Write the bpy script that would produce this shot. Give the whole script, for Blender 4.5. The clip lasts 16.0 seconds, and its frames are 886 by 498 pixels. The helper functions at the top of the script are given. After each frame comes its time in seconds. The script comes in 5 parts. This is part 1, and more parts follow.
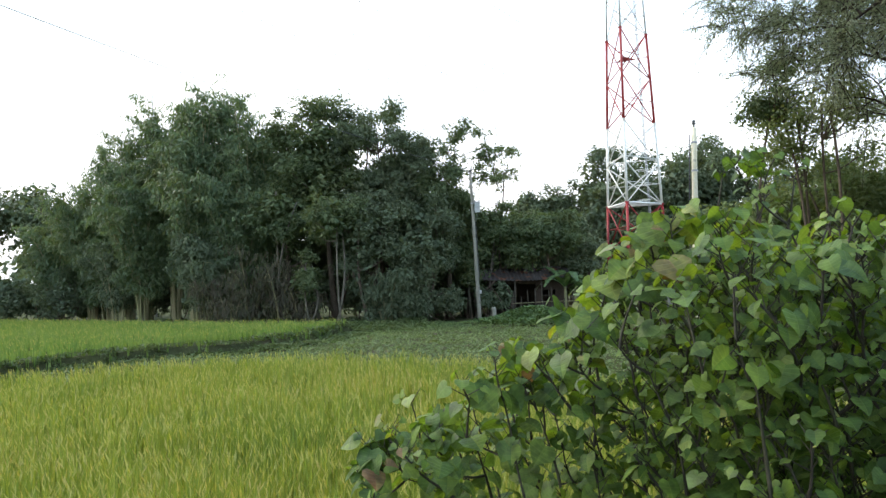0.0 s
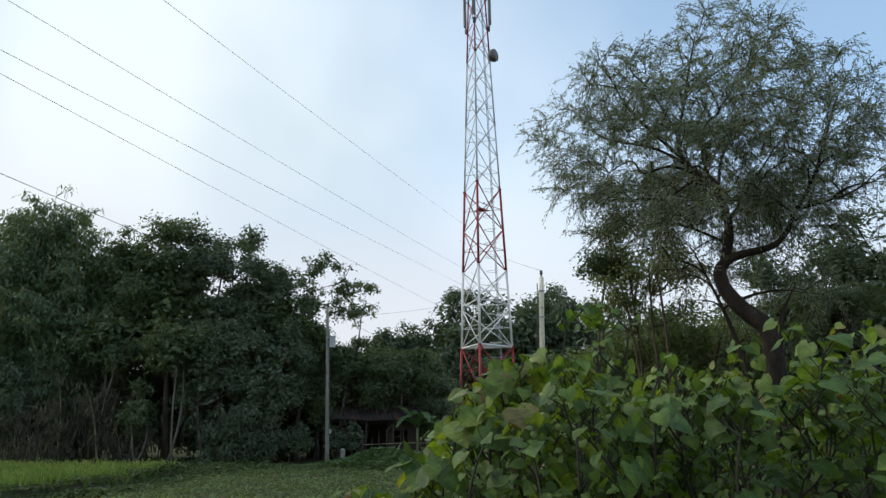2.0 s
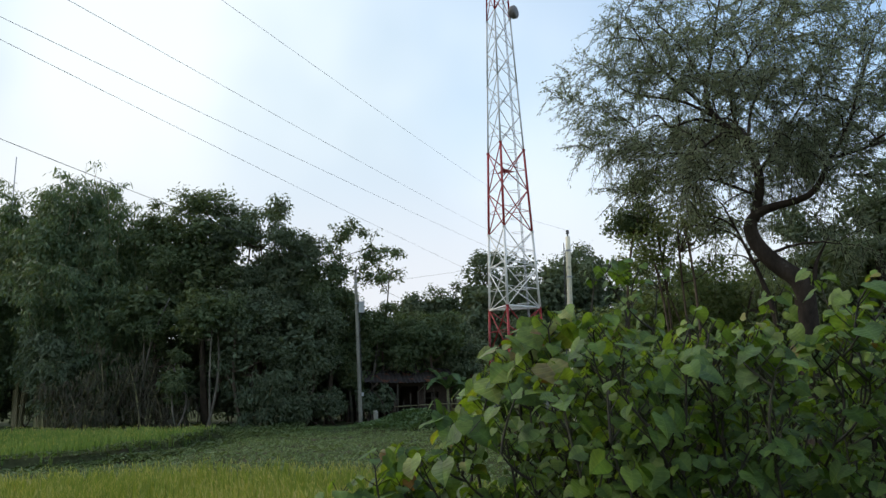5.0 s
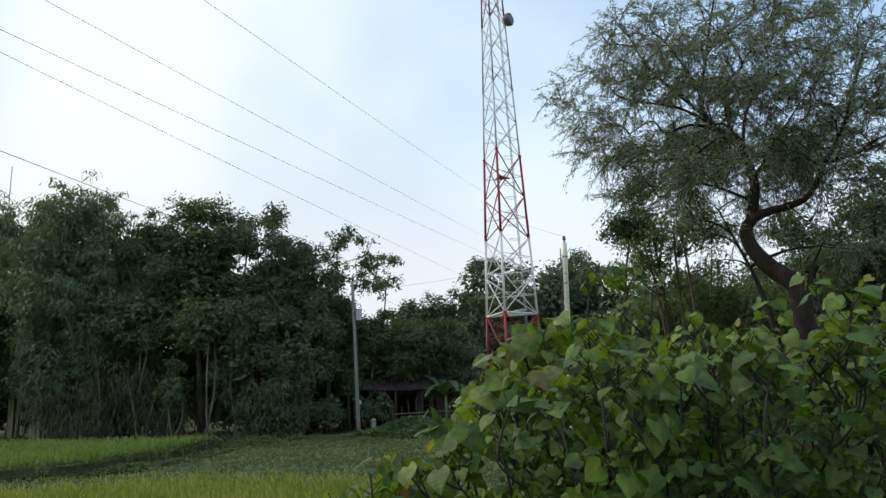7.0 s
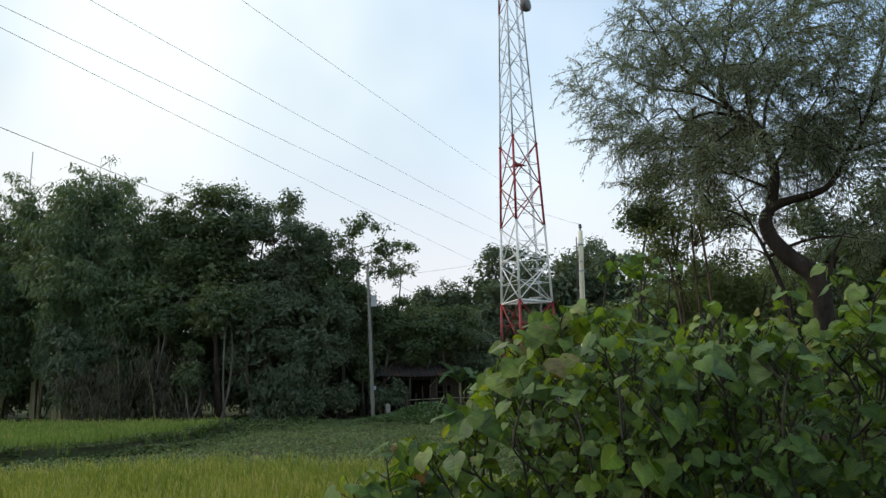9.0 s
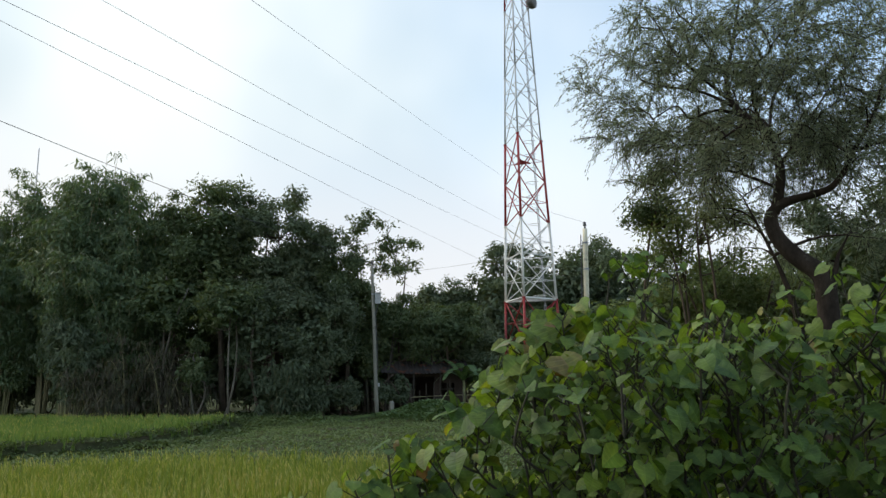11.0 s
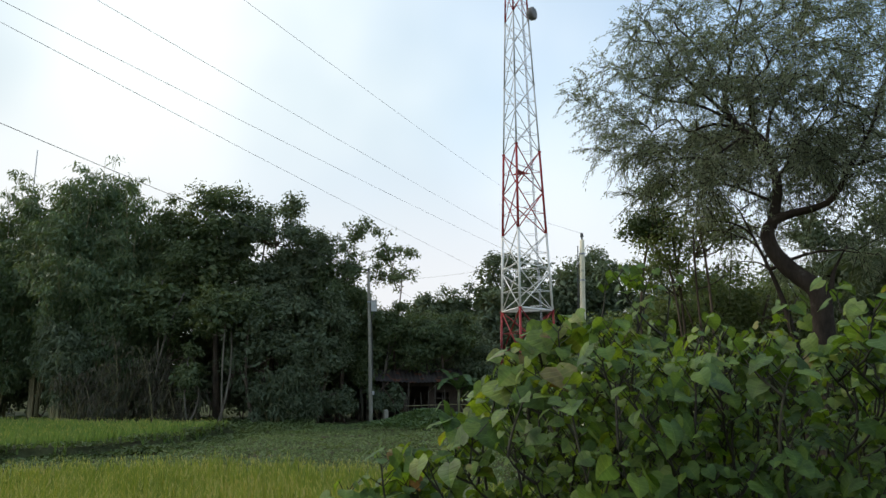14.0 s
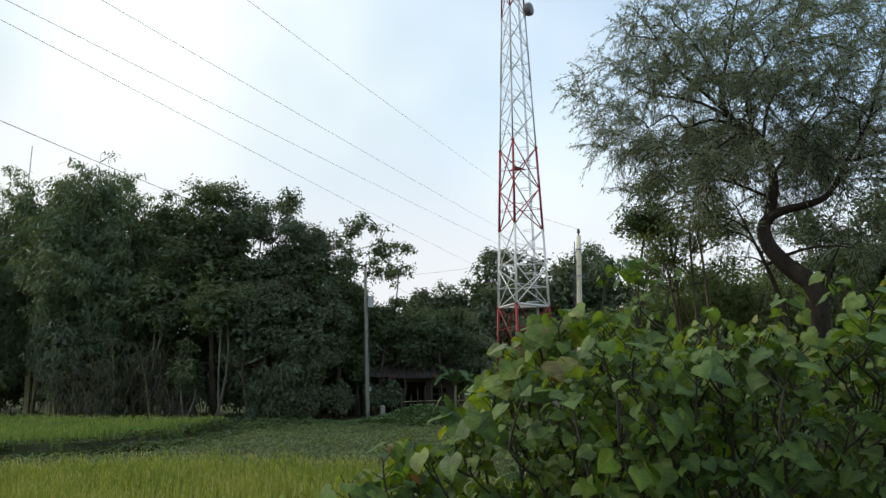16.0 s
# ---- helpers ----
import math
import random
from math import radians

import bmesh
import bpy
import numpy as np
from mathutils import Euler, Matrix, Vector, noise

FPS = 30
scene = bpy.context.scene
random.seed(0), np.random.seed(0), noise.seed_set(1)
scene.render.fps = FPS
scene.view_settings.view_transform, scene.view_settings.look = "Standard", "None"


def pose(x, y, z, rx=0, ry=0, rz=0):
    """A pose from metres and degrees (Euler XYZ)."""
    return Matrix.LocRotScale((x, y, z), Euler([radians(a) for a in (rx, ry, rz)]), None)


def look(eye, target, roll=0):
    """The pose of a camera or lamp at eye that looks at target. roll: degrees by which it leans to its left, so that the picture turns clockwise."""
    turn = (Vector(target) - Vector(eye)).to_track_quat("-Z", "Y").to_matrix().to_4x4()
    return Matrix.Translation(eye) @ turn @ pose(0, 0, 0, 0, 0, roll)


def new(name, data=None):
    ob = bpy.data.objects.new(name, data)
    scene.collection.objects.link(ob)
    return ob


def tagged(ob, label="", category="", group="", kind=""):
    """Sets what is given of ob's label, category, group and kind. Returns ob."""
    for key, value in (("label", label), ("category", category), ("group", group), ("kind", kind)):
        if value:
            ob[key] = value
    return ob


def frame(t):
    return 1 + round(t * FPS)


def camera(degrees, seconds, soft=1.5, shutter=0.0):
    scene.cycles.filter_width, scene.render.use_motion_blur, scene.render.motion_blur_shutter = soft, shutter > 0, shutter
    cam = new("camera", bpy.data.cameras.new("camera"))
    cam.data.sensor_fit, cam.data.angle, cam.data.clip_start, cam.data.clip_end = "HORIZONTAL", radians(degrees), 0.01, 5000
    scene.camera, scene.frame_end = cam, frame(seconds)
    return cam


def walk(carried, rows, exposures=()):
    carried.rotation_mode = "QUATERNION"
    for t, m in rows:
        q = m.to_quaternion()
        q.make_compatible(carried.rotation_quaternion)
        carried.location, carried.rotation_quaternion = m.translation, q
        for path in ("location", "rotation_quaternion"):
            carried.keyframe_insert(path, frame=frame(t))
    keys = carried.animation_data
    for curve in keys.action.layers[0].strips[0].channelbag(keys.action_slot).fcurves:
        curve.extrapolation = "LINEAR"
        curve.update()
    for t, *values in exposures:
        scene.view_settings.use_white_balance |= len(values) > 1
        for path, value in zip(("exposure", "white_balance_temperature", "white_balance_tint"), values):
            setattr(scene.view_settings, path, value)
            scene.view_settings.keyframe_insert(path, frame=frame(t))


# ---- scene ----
cam = camera(68.0, 16.0, 1.45)
PATH = [
    (0.0, pose(-0.0076, 0.0000, 2.7917, 92.201, 2.058, 0.079)),
    (0.2, pose(0.0056, -0.0000, 2.7965, 93.115, 2.329, -5.220)),
    (0.4, pose(0.0189, -0.0000, 2.8013, 94.653, 2.600, -10.377)),
    (0.5, pose(0.0256, -0.0000, 2.8037, 95.421, 2.736, -12.273)),
    (0.7, pose(0.0244, -0.0000, 2.8053, 96.819, 2.950, -14.547)),
    (1.0, pose(0.0227, -0.0000, 2.8076, 98.831, 2.858, -14.436)),
    (1.5, pose(0.0005, -0.0000, 2.8115, 101.792, 2.183, -13.854)),
    (2.0, pose(-0.0051, 0.0000, 2.8123, 103.734, 0.593, -12.575)),
    (2.5, pose(0.0014, -0.0000, 2.8060, 105.324, -0.063, -11.499)),
    (3.0, pose(0.0000, -0.0000, 2.8030, 103.614, -0.403, -9.346)),
    (3.5, pose(-0.0002, 0.0000, 2.7966, 102.341, 0.149, -9.725)),
    (4.0, pose(-0.0030, 0.0000, 2.7928, 101.161, 1.089, -9.428)),
    (4.5, pose(-0.0082, 0.0000, 2.7949, 100.562, 1.555, -9.770)),
    (7.0, pose(0.0047, -0.0000, 2.7996, 101.195, 2.327, -10.196)),
    (7.5, pose(0.0069, -0.0000, 2.8020, 100.870, 2.385, -9.805)),
    (8.0, pose(0.0032, -0.0000, 2.7992, 100.566, 2.269, -9.420)),
    (8.5, pose(-0.0034, 0.0000, 2.7991, 100.344, 2.145, -9.088)),
    (9.0, pose(-0.0046, 0.0000, 2.7991, 100.115, 1.677, -8.990)),
    (11.5, pose(0.0038, -0.0000, 2.7993, 99.897, 1.357, -8.615)),
    (12.0, pose(0.0011, -0.0000, 2.7991, 100.003, 1.138, -8.820)),
    (12.5, pose(0.0039, -0.0000, 2.8030, 100.139, 1.071, -9.039)),
    (13.0, pose(0.0050, -0.0000, 2.8051, 100.295, 1.063, -9.025)),
    (13.5, pose(0.0048, -0.0000, 2.8010, 100.533, 0.848, -9.014)),
    (14.0, pose(0.0042, -0.0000, 2.8004, 100.657, 0.512, -9.063)),
    (14.5, pose(0.0009, 0.0000, 2.7976, 100.718, 0.280, -9.220)),
    (15.0, pose(-0.0068, 0.0000, 2.7952, 100.635, 0.342, -9.271)),
    (15.5, pose(-0.0087, 0.0000, 2.7963, 100.491, 0.615, -9.301)),
    (16.0, pose(-0.0144, 0.0000, 2.7937, 100.311, 0.610, -9.370)),
]
EXPOSURES = [(0.0, 1.3, 6800, 10), (0.5, 1.22, 7000, 10), (1.0, 0.74, 7150, 10), (1.5, 0.36, 6900, 10), (2.0, 0.14, 6650, 10), (2.5, 0.03, 6450, 10),
             (3.0, -0.02, 6450, 10), (3.5, 0.08, 6500, 10), (4.5, 0.22, 6650, 10), (7.0, 0.24, 6800, 10), (9.0, 0.24, 6850, 10), (12.5, 0.26, 6950, 10), (16.0, 0.26, 6950, 10)]
walk(cam, PATH, EXPOSURES)

# ---------------------------------------------------------------- world and sun
SUN_EL, SUN_AZ = 38.0, -62.0   # degrees; azimuth from +y towards +x
world = bpy.data.worlds.new("hazy_sky")
scene.world = world
world.use_nodes = True
wn, wl = world.node_tree.nodes, world.node_tree.links
wn.clear()
sky = wn.new("ShaderNodeTexSky")
sky.sky_type, sky.sun_disc = "NISHITA", False
sky.sun_elevation, sky.sun_rotation = radians(SUN_EL), radians(SUN_AZ)
sky.dust_density, sky.ozone_density, sky.air_density = 0.8, 1.5, 1.0
geo_in = wn.new("ShaderNodeTexCoord")
cloud = wn.new("ShaderNodeTexNoise")
cloud.inputs["Scale"].default_value, cloud.inputs["Detail"].default_value, cloud.inputs["Roughness"].default_value = 1.6, 4.0, 0.45
side = wn.new("ShaderNodeVectorMath")
side.operation = "DOT_PRODUCT"
side.inputs[1].default_value = (-0.80, 0.45, -0.40)
veil = wn.new("ShaderNodeMath")
veil.operation = "MULTIPLY_ADD"
veil.inputs[1].default_value = 1.1
ramp = wn.new("ShaderNodeMapRange")
ramp.interpolation_type = "SMOOTHSTEP"
ramp.inputs["From Min"].default_value, ramp.inputs["From Max"].default_value = 0.15, 1.25
ramp.inputs["To Min"].default_value, ramp.inputs["To Max"].default_value = 0.34, 1.0
lift = wn.new("ShaderNodeMixRGB")
lift.blend_type = "MULTIPLY"
lift.inputs["Fac"].default_value = 1.0
lift.inputs["Color2"].default_value = (1.9, 2.35, 2.45, 1)
mix_sky = wn.new("ShaderNodeMixRGB")
soft = wn.new("ShaderNodeTexNoise")
soft.inputs["Scale"].default_value, soft.inputs["Detail"].default_value, soft.inputs["Roughness"].default_value = 2.3, 3.0, 0.4
grey = wn.new("ShaderNodeMapRange")
grey.interpolation_type = "SMOOTHSTEP"
grey.inputs["From Min"].default_value, grey.inputs["From Max"].default_value = 0.38, 0.64
haze = wn.new("ShaderNodeMixRGB")
haze.inputs["Color1"].default_value = (5.6, 6.9, 7.9, 1)
haze.inputs["Color2"].default_value = (8.3, 9.2, 9.7, 1)
wl.new(geo_in.outputs["Generated"], soft.inputs["Vector"])
wl.new(soft.outputs["Fac"], grey.inputs["Value"])
wl.new(grey.outputs["Result"], haze.inputs["Fac"])
wl.new(haze.outputs["Color"], mix_sky.inputs["Color2"])
back = wn.new("ShaderNodeBackground")
back.inputs["Strength"].default_value = 0.1
w_out = wn.new("ShaderNodeOutputWorld")
wl.new(geo_in.outputs["Generated"], cloud.inputs["Vector"])
wl.new(geo_in.outputs["Generated"], side.inputs[0])
wl.new(cloud.outputs["Fac"], veil.inputs[0])
wl.new(side.outputs["Value"], veil.inputs[2])
wl.new(veil.outputs[0], ramp.inputs["Value"])
wl.new(sky.outputs["Color"], lift.inputs["Color1"])
wl.new(lift.outputs["Color"], mix_sky.inputs["Color1"])
wl.new(ramp.outputs["Result"], mix_sky.inputs["Fac"])
# dust haze that whitens the sky towards the horizon
way = wn.new("ShaderNodeSeparateXYZ")
low = wn.new("ShaderNodeMapRange")
low.interpolation_type = "SMOOTHSTEP"
low.inputs["From Min"].default_value, low.inputs["From Max"].default_value = 0.08, 0.42
low.inputs["To Min"].default_value, low.inputs["To Max"].default_value = 0.85, 0.0
dust = wn.new("ShaderNodeMixRGB")
dust.inputs["Color2"].default_value = (7.5, 7.7, 8.35, 1)
wl.new(geo_in.outputs["Generated"], way.inputs[0])
wl.new(way.outputs["Z"], low.inputs["Value"])
wl.new(low.outputs["Result"], dust.inputs["Fac"])
wl.new(mix_sky.outputs["Color"], dust.inputs["Color1"])
wl.new(dust.outputs["Color"], back.inputs["Color"])
wl.new(back.outputs["Background"], w_out.inputs["Surface"])

sun_data = bpy.data.lights.new("sun", "SUN")
sun_data.energy, sun_data.angle, sun_data.color = 1.3, radians(20), (1.0, 0.93, 0.82)
sun = new("sun", sun_data)
a, e = radians(SUN_AZ), radians(SUN_EL)
sun.matrix_world = look((60 * math.sin(a) * math.cos(e), 60 * math.cos(a) * math.cos(e), 60 * math.sin(e)), (0, 0, 0))


# ---------------------------------------------------------------- materials
def shader(name):
    m = bpy.data.materials.new(name)
    m.use_nodes = True
    n, l = m.node_tree.nodes, m.node_tree.links
    n.clear()
    return m, n, l, n.new("ShaderNodeOutputMaterial")


def stops(n, colours):
    r = n.new("ShaderNodeValToRGB")
    els = r.color_ramp.elements
    while len(els) < len(colours):
        els.new(0.5)
    for el, (p, c) in zip(els, colours):
        el.position, el.color = p, (*c, 1)
    return r


def leaf_material(name, colours, rough=0.5, through_light=0.35, patch=0.35, warm=(1.25, 1.2, 0.45), spec=0.4, veined=False):
    """Foliage: colour by leaf, drifting over metres; part of the light passes through."""
    m, n, l, out = shader(name)
    geo = n.new("ShaderNodeNewGeometry")
    info = n.new("ShaderNodeObjectInfo")
    add = n.new("ShaderNodeMath")
    add.operation = "ADD"
    fr = n.new("ShaderNodeMath")
    fr.operation = "FRACT"
    l.new(geo.outputs["Random Per Island"], add.inputs[0])
    l.new(info.outputs["Random"], add.inputs[1])
    l.new(add.outputs[0], fr.inputs[0])
    drift = n.new("ShaderNodeTexNoise")
    drift.inputs["Scale"].default_value, drift.inputs["Detail"].default_value = patch, 3.0
    l.new(geo.outputs["Position"], drift.inputs["Vector"])
    blend = n.new("ShaderNodeMapRange")
    blend.inputs["From Min"].default_value, blend.inputs["From Max"].default_value = 0.3, 0.7
    l.new(drift.outputs["Fac"], blend.inputs["Value"])
    both = n.new("ShaderNodeMix")
    both.data_type = "FLOAT"
    both.inputs["Factor"].default_value = 0.42
    l.new(fr.outputs[0], both.inputs[2])
    l.new(blend.outputs["Result"], both.inputs[3])
    r = stops(n, colours)
    l.new(both.outputs[0], r.inputs["Fac"])
    fine = n.new("ShaderNodeTexNoise")
    fine.inputs["Scale"].default_value = 38.0
    l.new(geo.outputs["Position"], fine.inputs["Vector"])
    mott = n.new("ShaderNodeMixRGB")
    mott.blend_type = "OVERLAY"
    mott.inputs["Fac"].default_value = 0.3
    l.new(r.outputs["Color"], mott.inputs["Color1"])
    l.new(fine.outputs["Fac"], mott.inputs["Color2"])
    colour = mott.outputs["Color"]
    p = n.new("ShaderNodeBsdfPrincipled")
    if veined:
        at = n.new("ShaderNodeAttribute")
        at.attribute_name = "vein"
        xyz = n.new("ShaderNodeSeparateXYZ")
        l.new(at.outputs["Vector"], xyz.inputs[0])

        def calc(op, a_, b_):
            q = n.new("ShaderNodeMath")
            q.operation = op
            for i, w in enumerate((a_, b_)):
                if isinstance(w, float):
                    q.inputs[i].default_value = w
                else:
                    l.new(w, q.inputs[i])
            return q.outputs[0]
        ribs = calc("PINGPONG", xyz.outputs["Y"], 0.085)
        line = calc("MINIMUM", ribs, calc("MULTIPLY", xyz.outputs["X"], 0.8))
        vein = n.new("ShaderNodeMapRange")
        vein.inputs["From Min"].default_value, vein.inputs["From Max"].default_value = 0.006, 0.032
        vein.inputs["To Min"].default_value, vein.inputs["To Max"].default_value = 1.0, 0.0
        l.new(line, vein.inputs["Value"])
        pale = n.new("ShaderNodeMixRGB")
        pale.blend_type = "MULTIPLY"
        pale.inputs["Color2"].default_value = (1.22, 1.15, 1.2, 1)
        l.new(vein.outputs["Result"], pale.inputs["Fac"])
        l.new(colour, pale.inputs["Color1"])
        blotch = n.new("ShaderNodeTexNoise")
        blotch.inputs["Scale"].default_value, blotch.inputs["Detail"].default_value = 16.0, 4.0
        l.new(geo.outputs["Position"], blotch.inputs["Vector"])
        tone = n.new("ShaderNodeMapRange")
        tone.inputs["From Min"].default_value, tone.inputs["From Max"].default_value = 0.3, 0.7
        tone.inputs["To Min"].default_value, tone.inputs["To Max"].default_value = 0.55, 1.4
        l.new(blotch.outputs["Fac"], tone.inputs["Value"])
        worn = n.new("ShaderNodeMixRGB")
        worn.blend_type = "MULTIPLY"
        worn.inputs["Fac"].default_value = 1.0
        l.new(pale.outputs["Color"], worn.inputs["Color1"])
        l.new(tone.outputs["Result"], worn.inputs["Color2"])
        colour = worn.outputs["Color"]
        relief = n.new("ShaderNodeBump")
        relief.inputs["Strength"].default_value, relief.inputs["Distance"].default_value = 0.35, 0.005
        relief.invert = True
        l.new(calc("ADD", vein.outputs["Result"], blotch.outputs["Fac"]), relief.inputs["Height"])
        l.new(relief.outputs["Normal"], p.inputs["Normal"])
    p.inputs["Roughness"].default_value = rough
    p.inputs["Specular IOR Level"].default_value = spec
    l.new(colour, p.inputs["Base Color"])
    t = n.new("ShaderNodeBsdfTranslucent")
    tint = n.new("ShaderNodeMixRGB")
    tint.blend_type = "MULTIPLY"
    tint.inputs["Fac"].default_value = 1.0
    tint.inputs["Color2"].default_value = (*warm, 1)
    l.new(colour, tint.inputs["Color1"])
    l.new(tint.outputs["Color"], t.inputs["Color"])
    mix = n.new("ShaderNodeMixShader")
    mix.inputs["Fac"].default_value = through_light
    l.new(p.outputs[0], mix.inputs[1])
    l.new(t.outputs[0], mix.inputs[2])
    l.new(mix.outputs[0], out.inputs["Surface"])
    return m


def solid_material(name, c1, c2, scale=3.0, rough=0.7, metal=0.0, bump=0.2, fine=40.0, stretch_z=1.0, spots=None):
    """Paint, bark, concrete, soil: two colours mixed at two scales, with relief."""
    m, n, l, out = shader(name)
    tc = n.new("ShaderNodeNewGeometry")
    mp = n.new("ShaderNodeMapping")
    mp.inputs["Scale"].default_value = (1, 1, stretch_z)
    l.new(tc.outputs["Position"], mp.inputs["Vector"])
    big, small = n.new("ShaderNodeTexNoise"), n.new("ShaderNodeTexNoise")
    big.inputs["Scale"].default_value, big.inputs["Detail"].default_value = scale, 6.0
    small.inputs["Scale"].default_value, small.inputs["Detail"].default_value = fine, 4.0
    l.new(mp.outputs[0], big.inputs["Vector"])
    l.new(mp.outputs[0], small.inputs["Vector"])
    r = stops(n, [(0.35, c1), (0.68, c2)])
    l.new(big.outputs["Fac"], r.inputs["Fac"])
    o = n.new("ShaderNodeMixRGB")
    o.blend_type = "OVERLAY"
    o.inputs["Fac"].default_value = 0.45
    l.new(r.outputs["Color"], o.inputs["Color1"])
    l.new(small.outputs["Fac"], o.inputs["Color2"])
    colour = o.outputs["Color"]
    if spots:
        sp = n.new("ShaderNodeTexNoise")
        sp.inputs["Scale"].default_value, sp.inputs["Detail"].default_value = spots[1], 8.0
        l.new(tc.outputs["Position"], sp.inputs["Vector"])
        edge = n.new("ShaderNodeMapRange")
        edge.inputs["From Min"].default_value, edge.inputs["From Max"].default_value = spots[2], spots[2] + 0.06
        l.new(sp.outputs["Fac"], edge.inputs["Value"])
        mx = n.new("ShaderNodeMixRGB")
        mx.inputs["Color2"].default_value = (*spots[0], 1)
        l.new(colour, mx.inputs["Color1"])
        l.new(edge.outputs["Result"], mx.inputs["Fac"])
        colour = mx.outputs["Color"]
    p = n.new("ShaderNodeBsdfPrincipled")
    p.inputs["Roughness"].default_value, p.inputs["Metallic"].default_value = rough, metal
    p.inputs["Specular IOR Level"].default_value = 0.05 if rough > 0.88 else 0.4
    l.new(colour, p.inputs["Base Color"])
    b = n.new("ShaderNodeBump")
    b.inputs["Strength"].default_value, b.inputs["Distance"].default_value = bump, 0.02
    l.new(small.outputs["Fac"], b.inputs["Height"])
    l.new(b.outputs["Normal"], p.inputs["Normal"])
    l.new(p.outputs[0], out.inputs["Surface"])
    return m


RUST = (0.16, 0.06, 0.03)
M_RED = solid_material("red_paint", (0.340, 0.028, 0.027), (0.264, 0.026, 0.025), 0.6, 0.5, 0, 0.1, spots=(RUST, 3.0, 0.66))
M_WHITE = solid_material("white_paint", (0.828, 0.800, 0.736), (0.729, 0.714, 0.666), 0.6, 0.45, 0, 0.1, spots=((0.345, 0.286, 0.231), 3.0, 0.68))
# greyer white for the tower's white bands above 17 m
M_WHITE_GREY = solid_material("greyish_white_paint", (0.56, 0.56, 0.54), (0.42, 0.42, 0.41), 0.6, 0.5, 0, 0.1, spots=((0.30, 0.26, 0.22), 3.0, 0.66))
M_STEEL = solid_material("galvanised_steel", (0.42, 0.43, 0.45), (0.30, 0.31, 0.33), 2.0, 0.45, 0.7, 0.1)
M_DARK = solid_material("dark_plastic", (0.05, 0.05, 0.055), (0.08, 0.08, 0.085), 4.0, 0.5)
M_DISH = solid_material("weathered_dish", (0.20, 0.185, 0.17), (0.13, 0.12, 0.11), 1.5, 0.5, 0.1, 0.1)
M_CONCRETE = solid_material("pale_concrete", (0.304, 0.290, 0.234), (0.221, 0.211, 0.172), 0.9, 0.85, 0, 0.4, 30, 0.3, spots=((0.184, 0.176, 0.133), 2.5, 0.63))
M_CONCRETE_LIGHT = solid_material("light_concrete", (0.836, 0.759, 0.563), (0.682, 0.624, 0.466), 0.9, 0.8, 0, 0.4, 30, 0.3, spots=((0.330, 0.302, 0.211), 2.5, 0.66))
M_BOX = solid_material("grey_box_paint", (0.46, 0.47, 0.46), (0.36, 0.37, 0.36), 3.0, 0.5)
M_WIRE = solid_material("cable_sheath", (0.03, 0.03, 0.034), (0.045, 0.045, 0.05), 5.0, 0.6, 0.0, 0.0)
M_BARK = solid_material("brown_bark", (0.13, 0.10, 0.075), (0.07, 0.055, 0.042), 4.0, 0.9, 0, 0.9, 26, 0.35)
M_BARK_PALE = solid_material("pale_bark", (0.19, 0.17, 0.135), (0.12, 0.105, 0.085), 3.0, 0.9, 0, 0.7, 24, 0.35, spots=((0.1, 0.1, 0.07), 3.0, 0.6))
M_BARK_DARK = solid_material("dark_bark", (0.055, 0.043, 0.034), (0.03, 0.024, 0.02), 3.0, 0.9, 0, 1.0, 18, 0.4, spots=((0.10, 0.085, 0.07), 3.5, 0.64))
M_STEM = solid_material("shrub_stem", (0.043, 0.041, 0.022), (0.028, 0.022, 0.017), 8.0, 0.75, 0, 0.4, 60, 0.5)
M_CULM = solid_material("bamboo_culm", (0.20, 0.21, 0.09), (0.30, 0.25, 0.14), 1.2, 0.5, 0, 0.2, 18, 0.3)
M_SOIL = solid_material("field_soil", (0.075, 0.085, 0.035), (0.055, 0.06, 0.03), 0.25, 0.95, 0, 1.0, 9.0, spots=((0.10, 0.085, 0.055), 0.5, 0.6))
M_MUD = solid_material("mud_wall", (0.070, 0.053, 0.041), (0.049, 0.037, 0.030), 1.2, 0.9, 0, 0.6, 14)
M_TIN = solid_material("rusty_tin", (0.060, 0.051, 0.046), (0.039, 0.030, 0.027), 0.8, 0.8, 0.1, 0.3, 14, spots=(RUST, 1.4, 0.55))
M_TIMBER = solid_material("grey_timber", (0.079, 0.065, 0.050), (0.054, 0.043, 0.033), 3.0, 0.85, 0, 0.5, 30, 0.2)

M_RICE = leaf_material("ripening_rice_leaf", [(0.0, (0.118, 0.182, 0.038)), (0.4, (0.195, 0.262, 0.048)), (0.75, (0.300, 0.332, 0.071)), (1.0, (0.400, 0.345, 0.114))], 0.6, 0.35, 0.5)
M_EAR = leaf_material("rice_ear", [(0.0, (0.32, 0.34, 0.08)), (0.6, (0.44, 0.41, 0.12)), (1.0, (0.50, 0.39, 0.15))], 0.7, 0.25, 0.5)
M_RICE_GREEN = leaf_material("green_rice_leaf", [(0.0, (0.098, 0.178, 0.048)), (0.5, (0.165, 0.262, 0.066)), (1.0, (0.255, 0.318, 0.098))], 0.55, 0.35, 0.3)
M_CROP = leaf_material("low_crop_leaf", [(0.0, (0.085, 0.130, 0.048)), (0.5, (0.130, 0.192, 0.066)), (0.85, (0.185, 0.240, 0.088)), (1.0, (0.300, 0.270, 0.130))], 0.55, 0.25, 0.8)
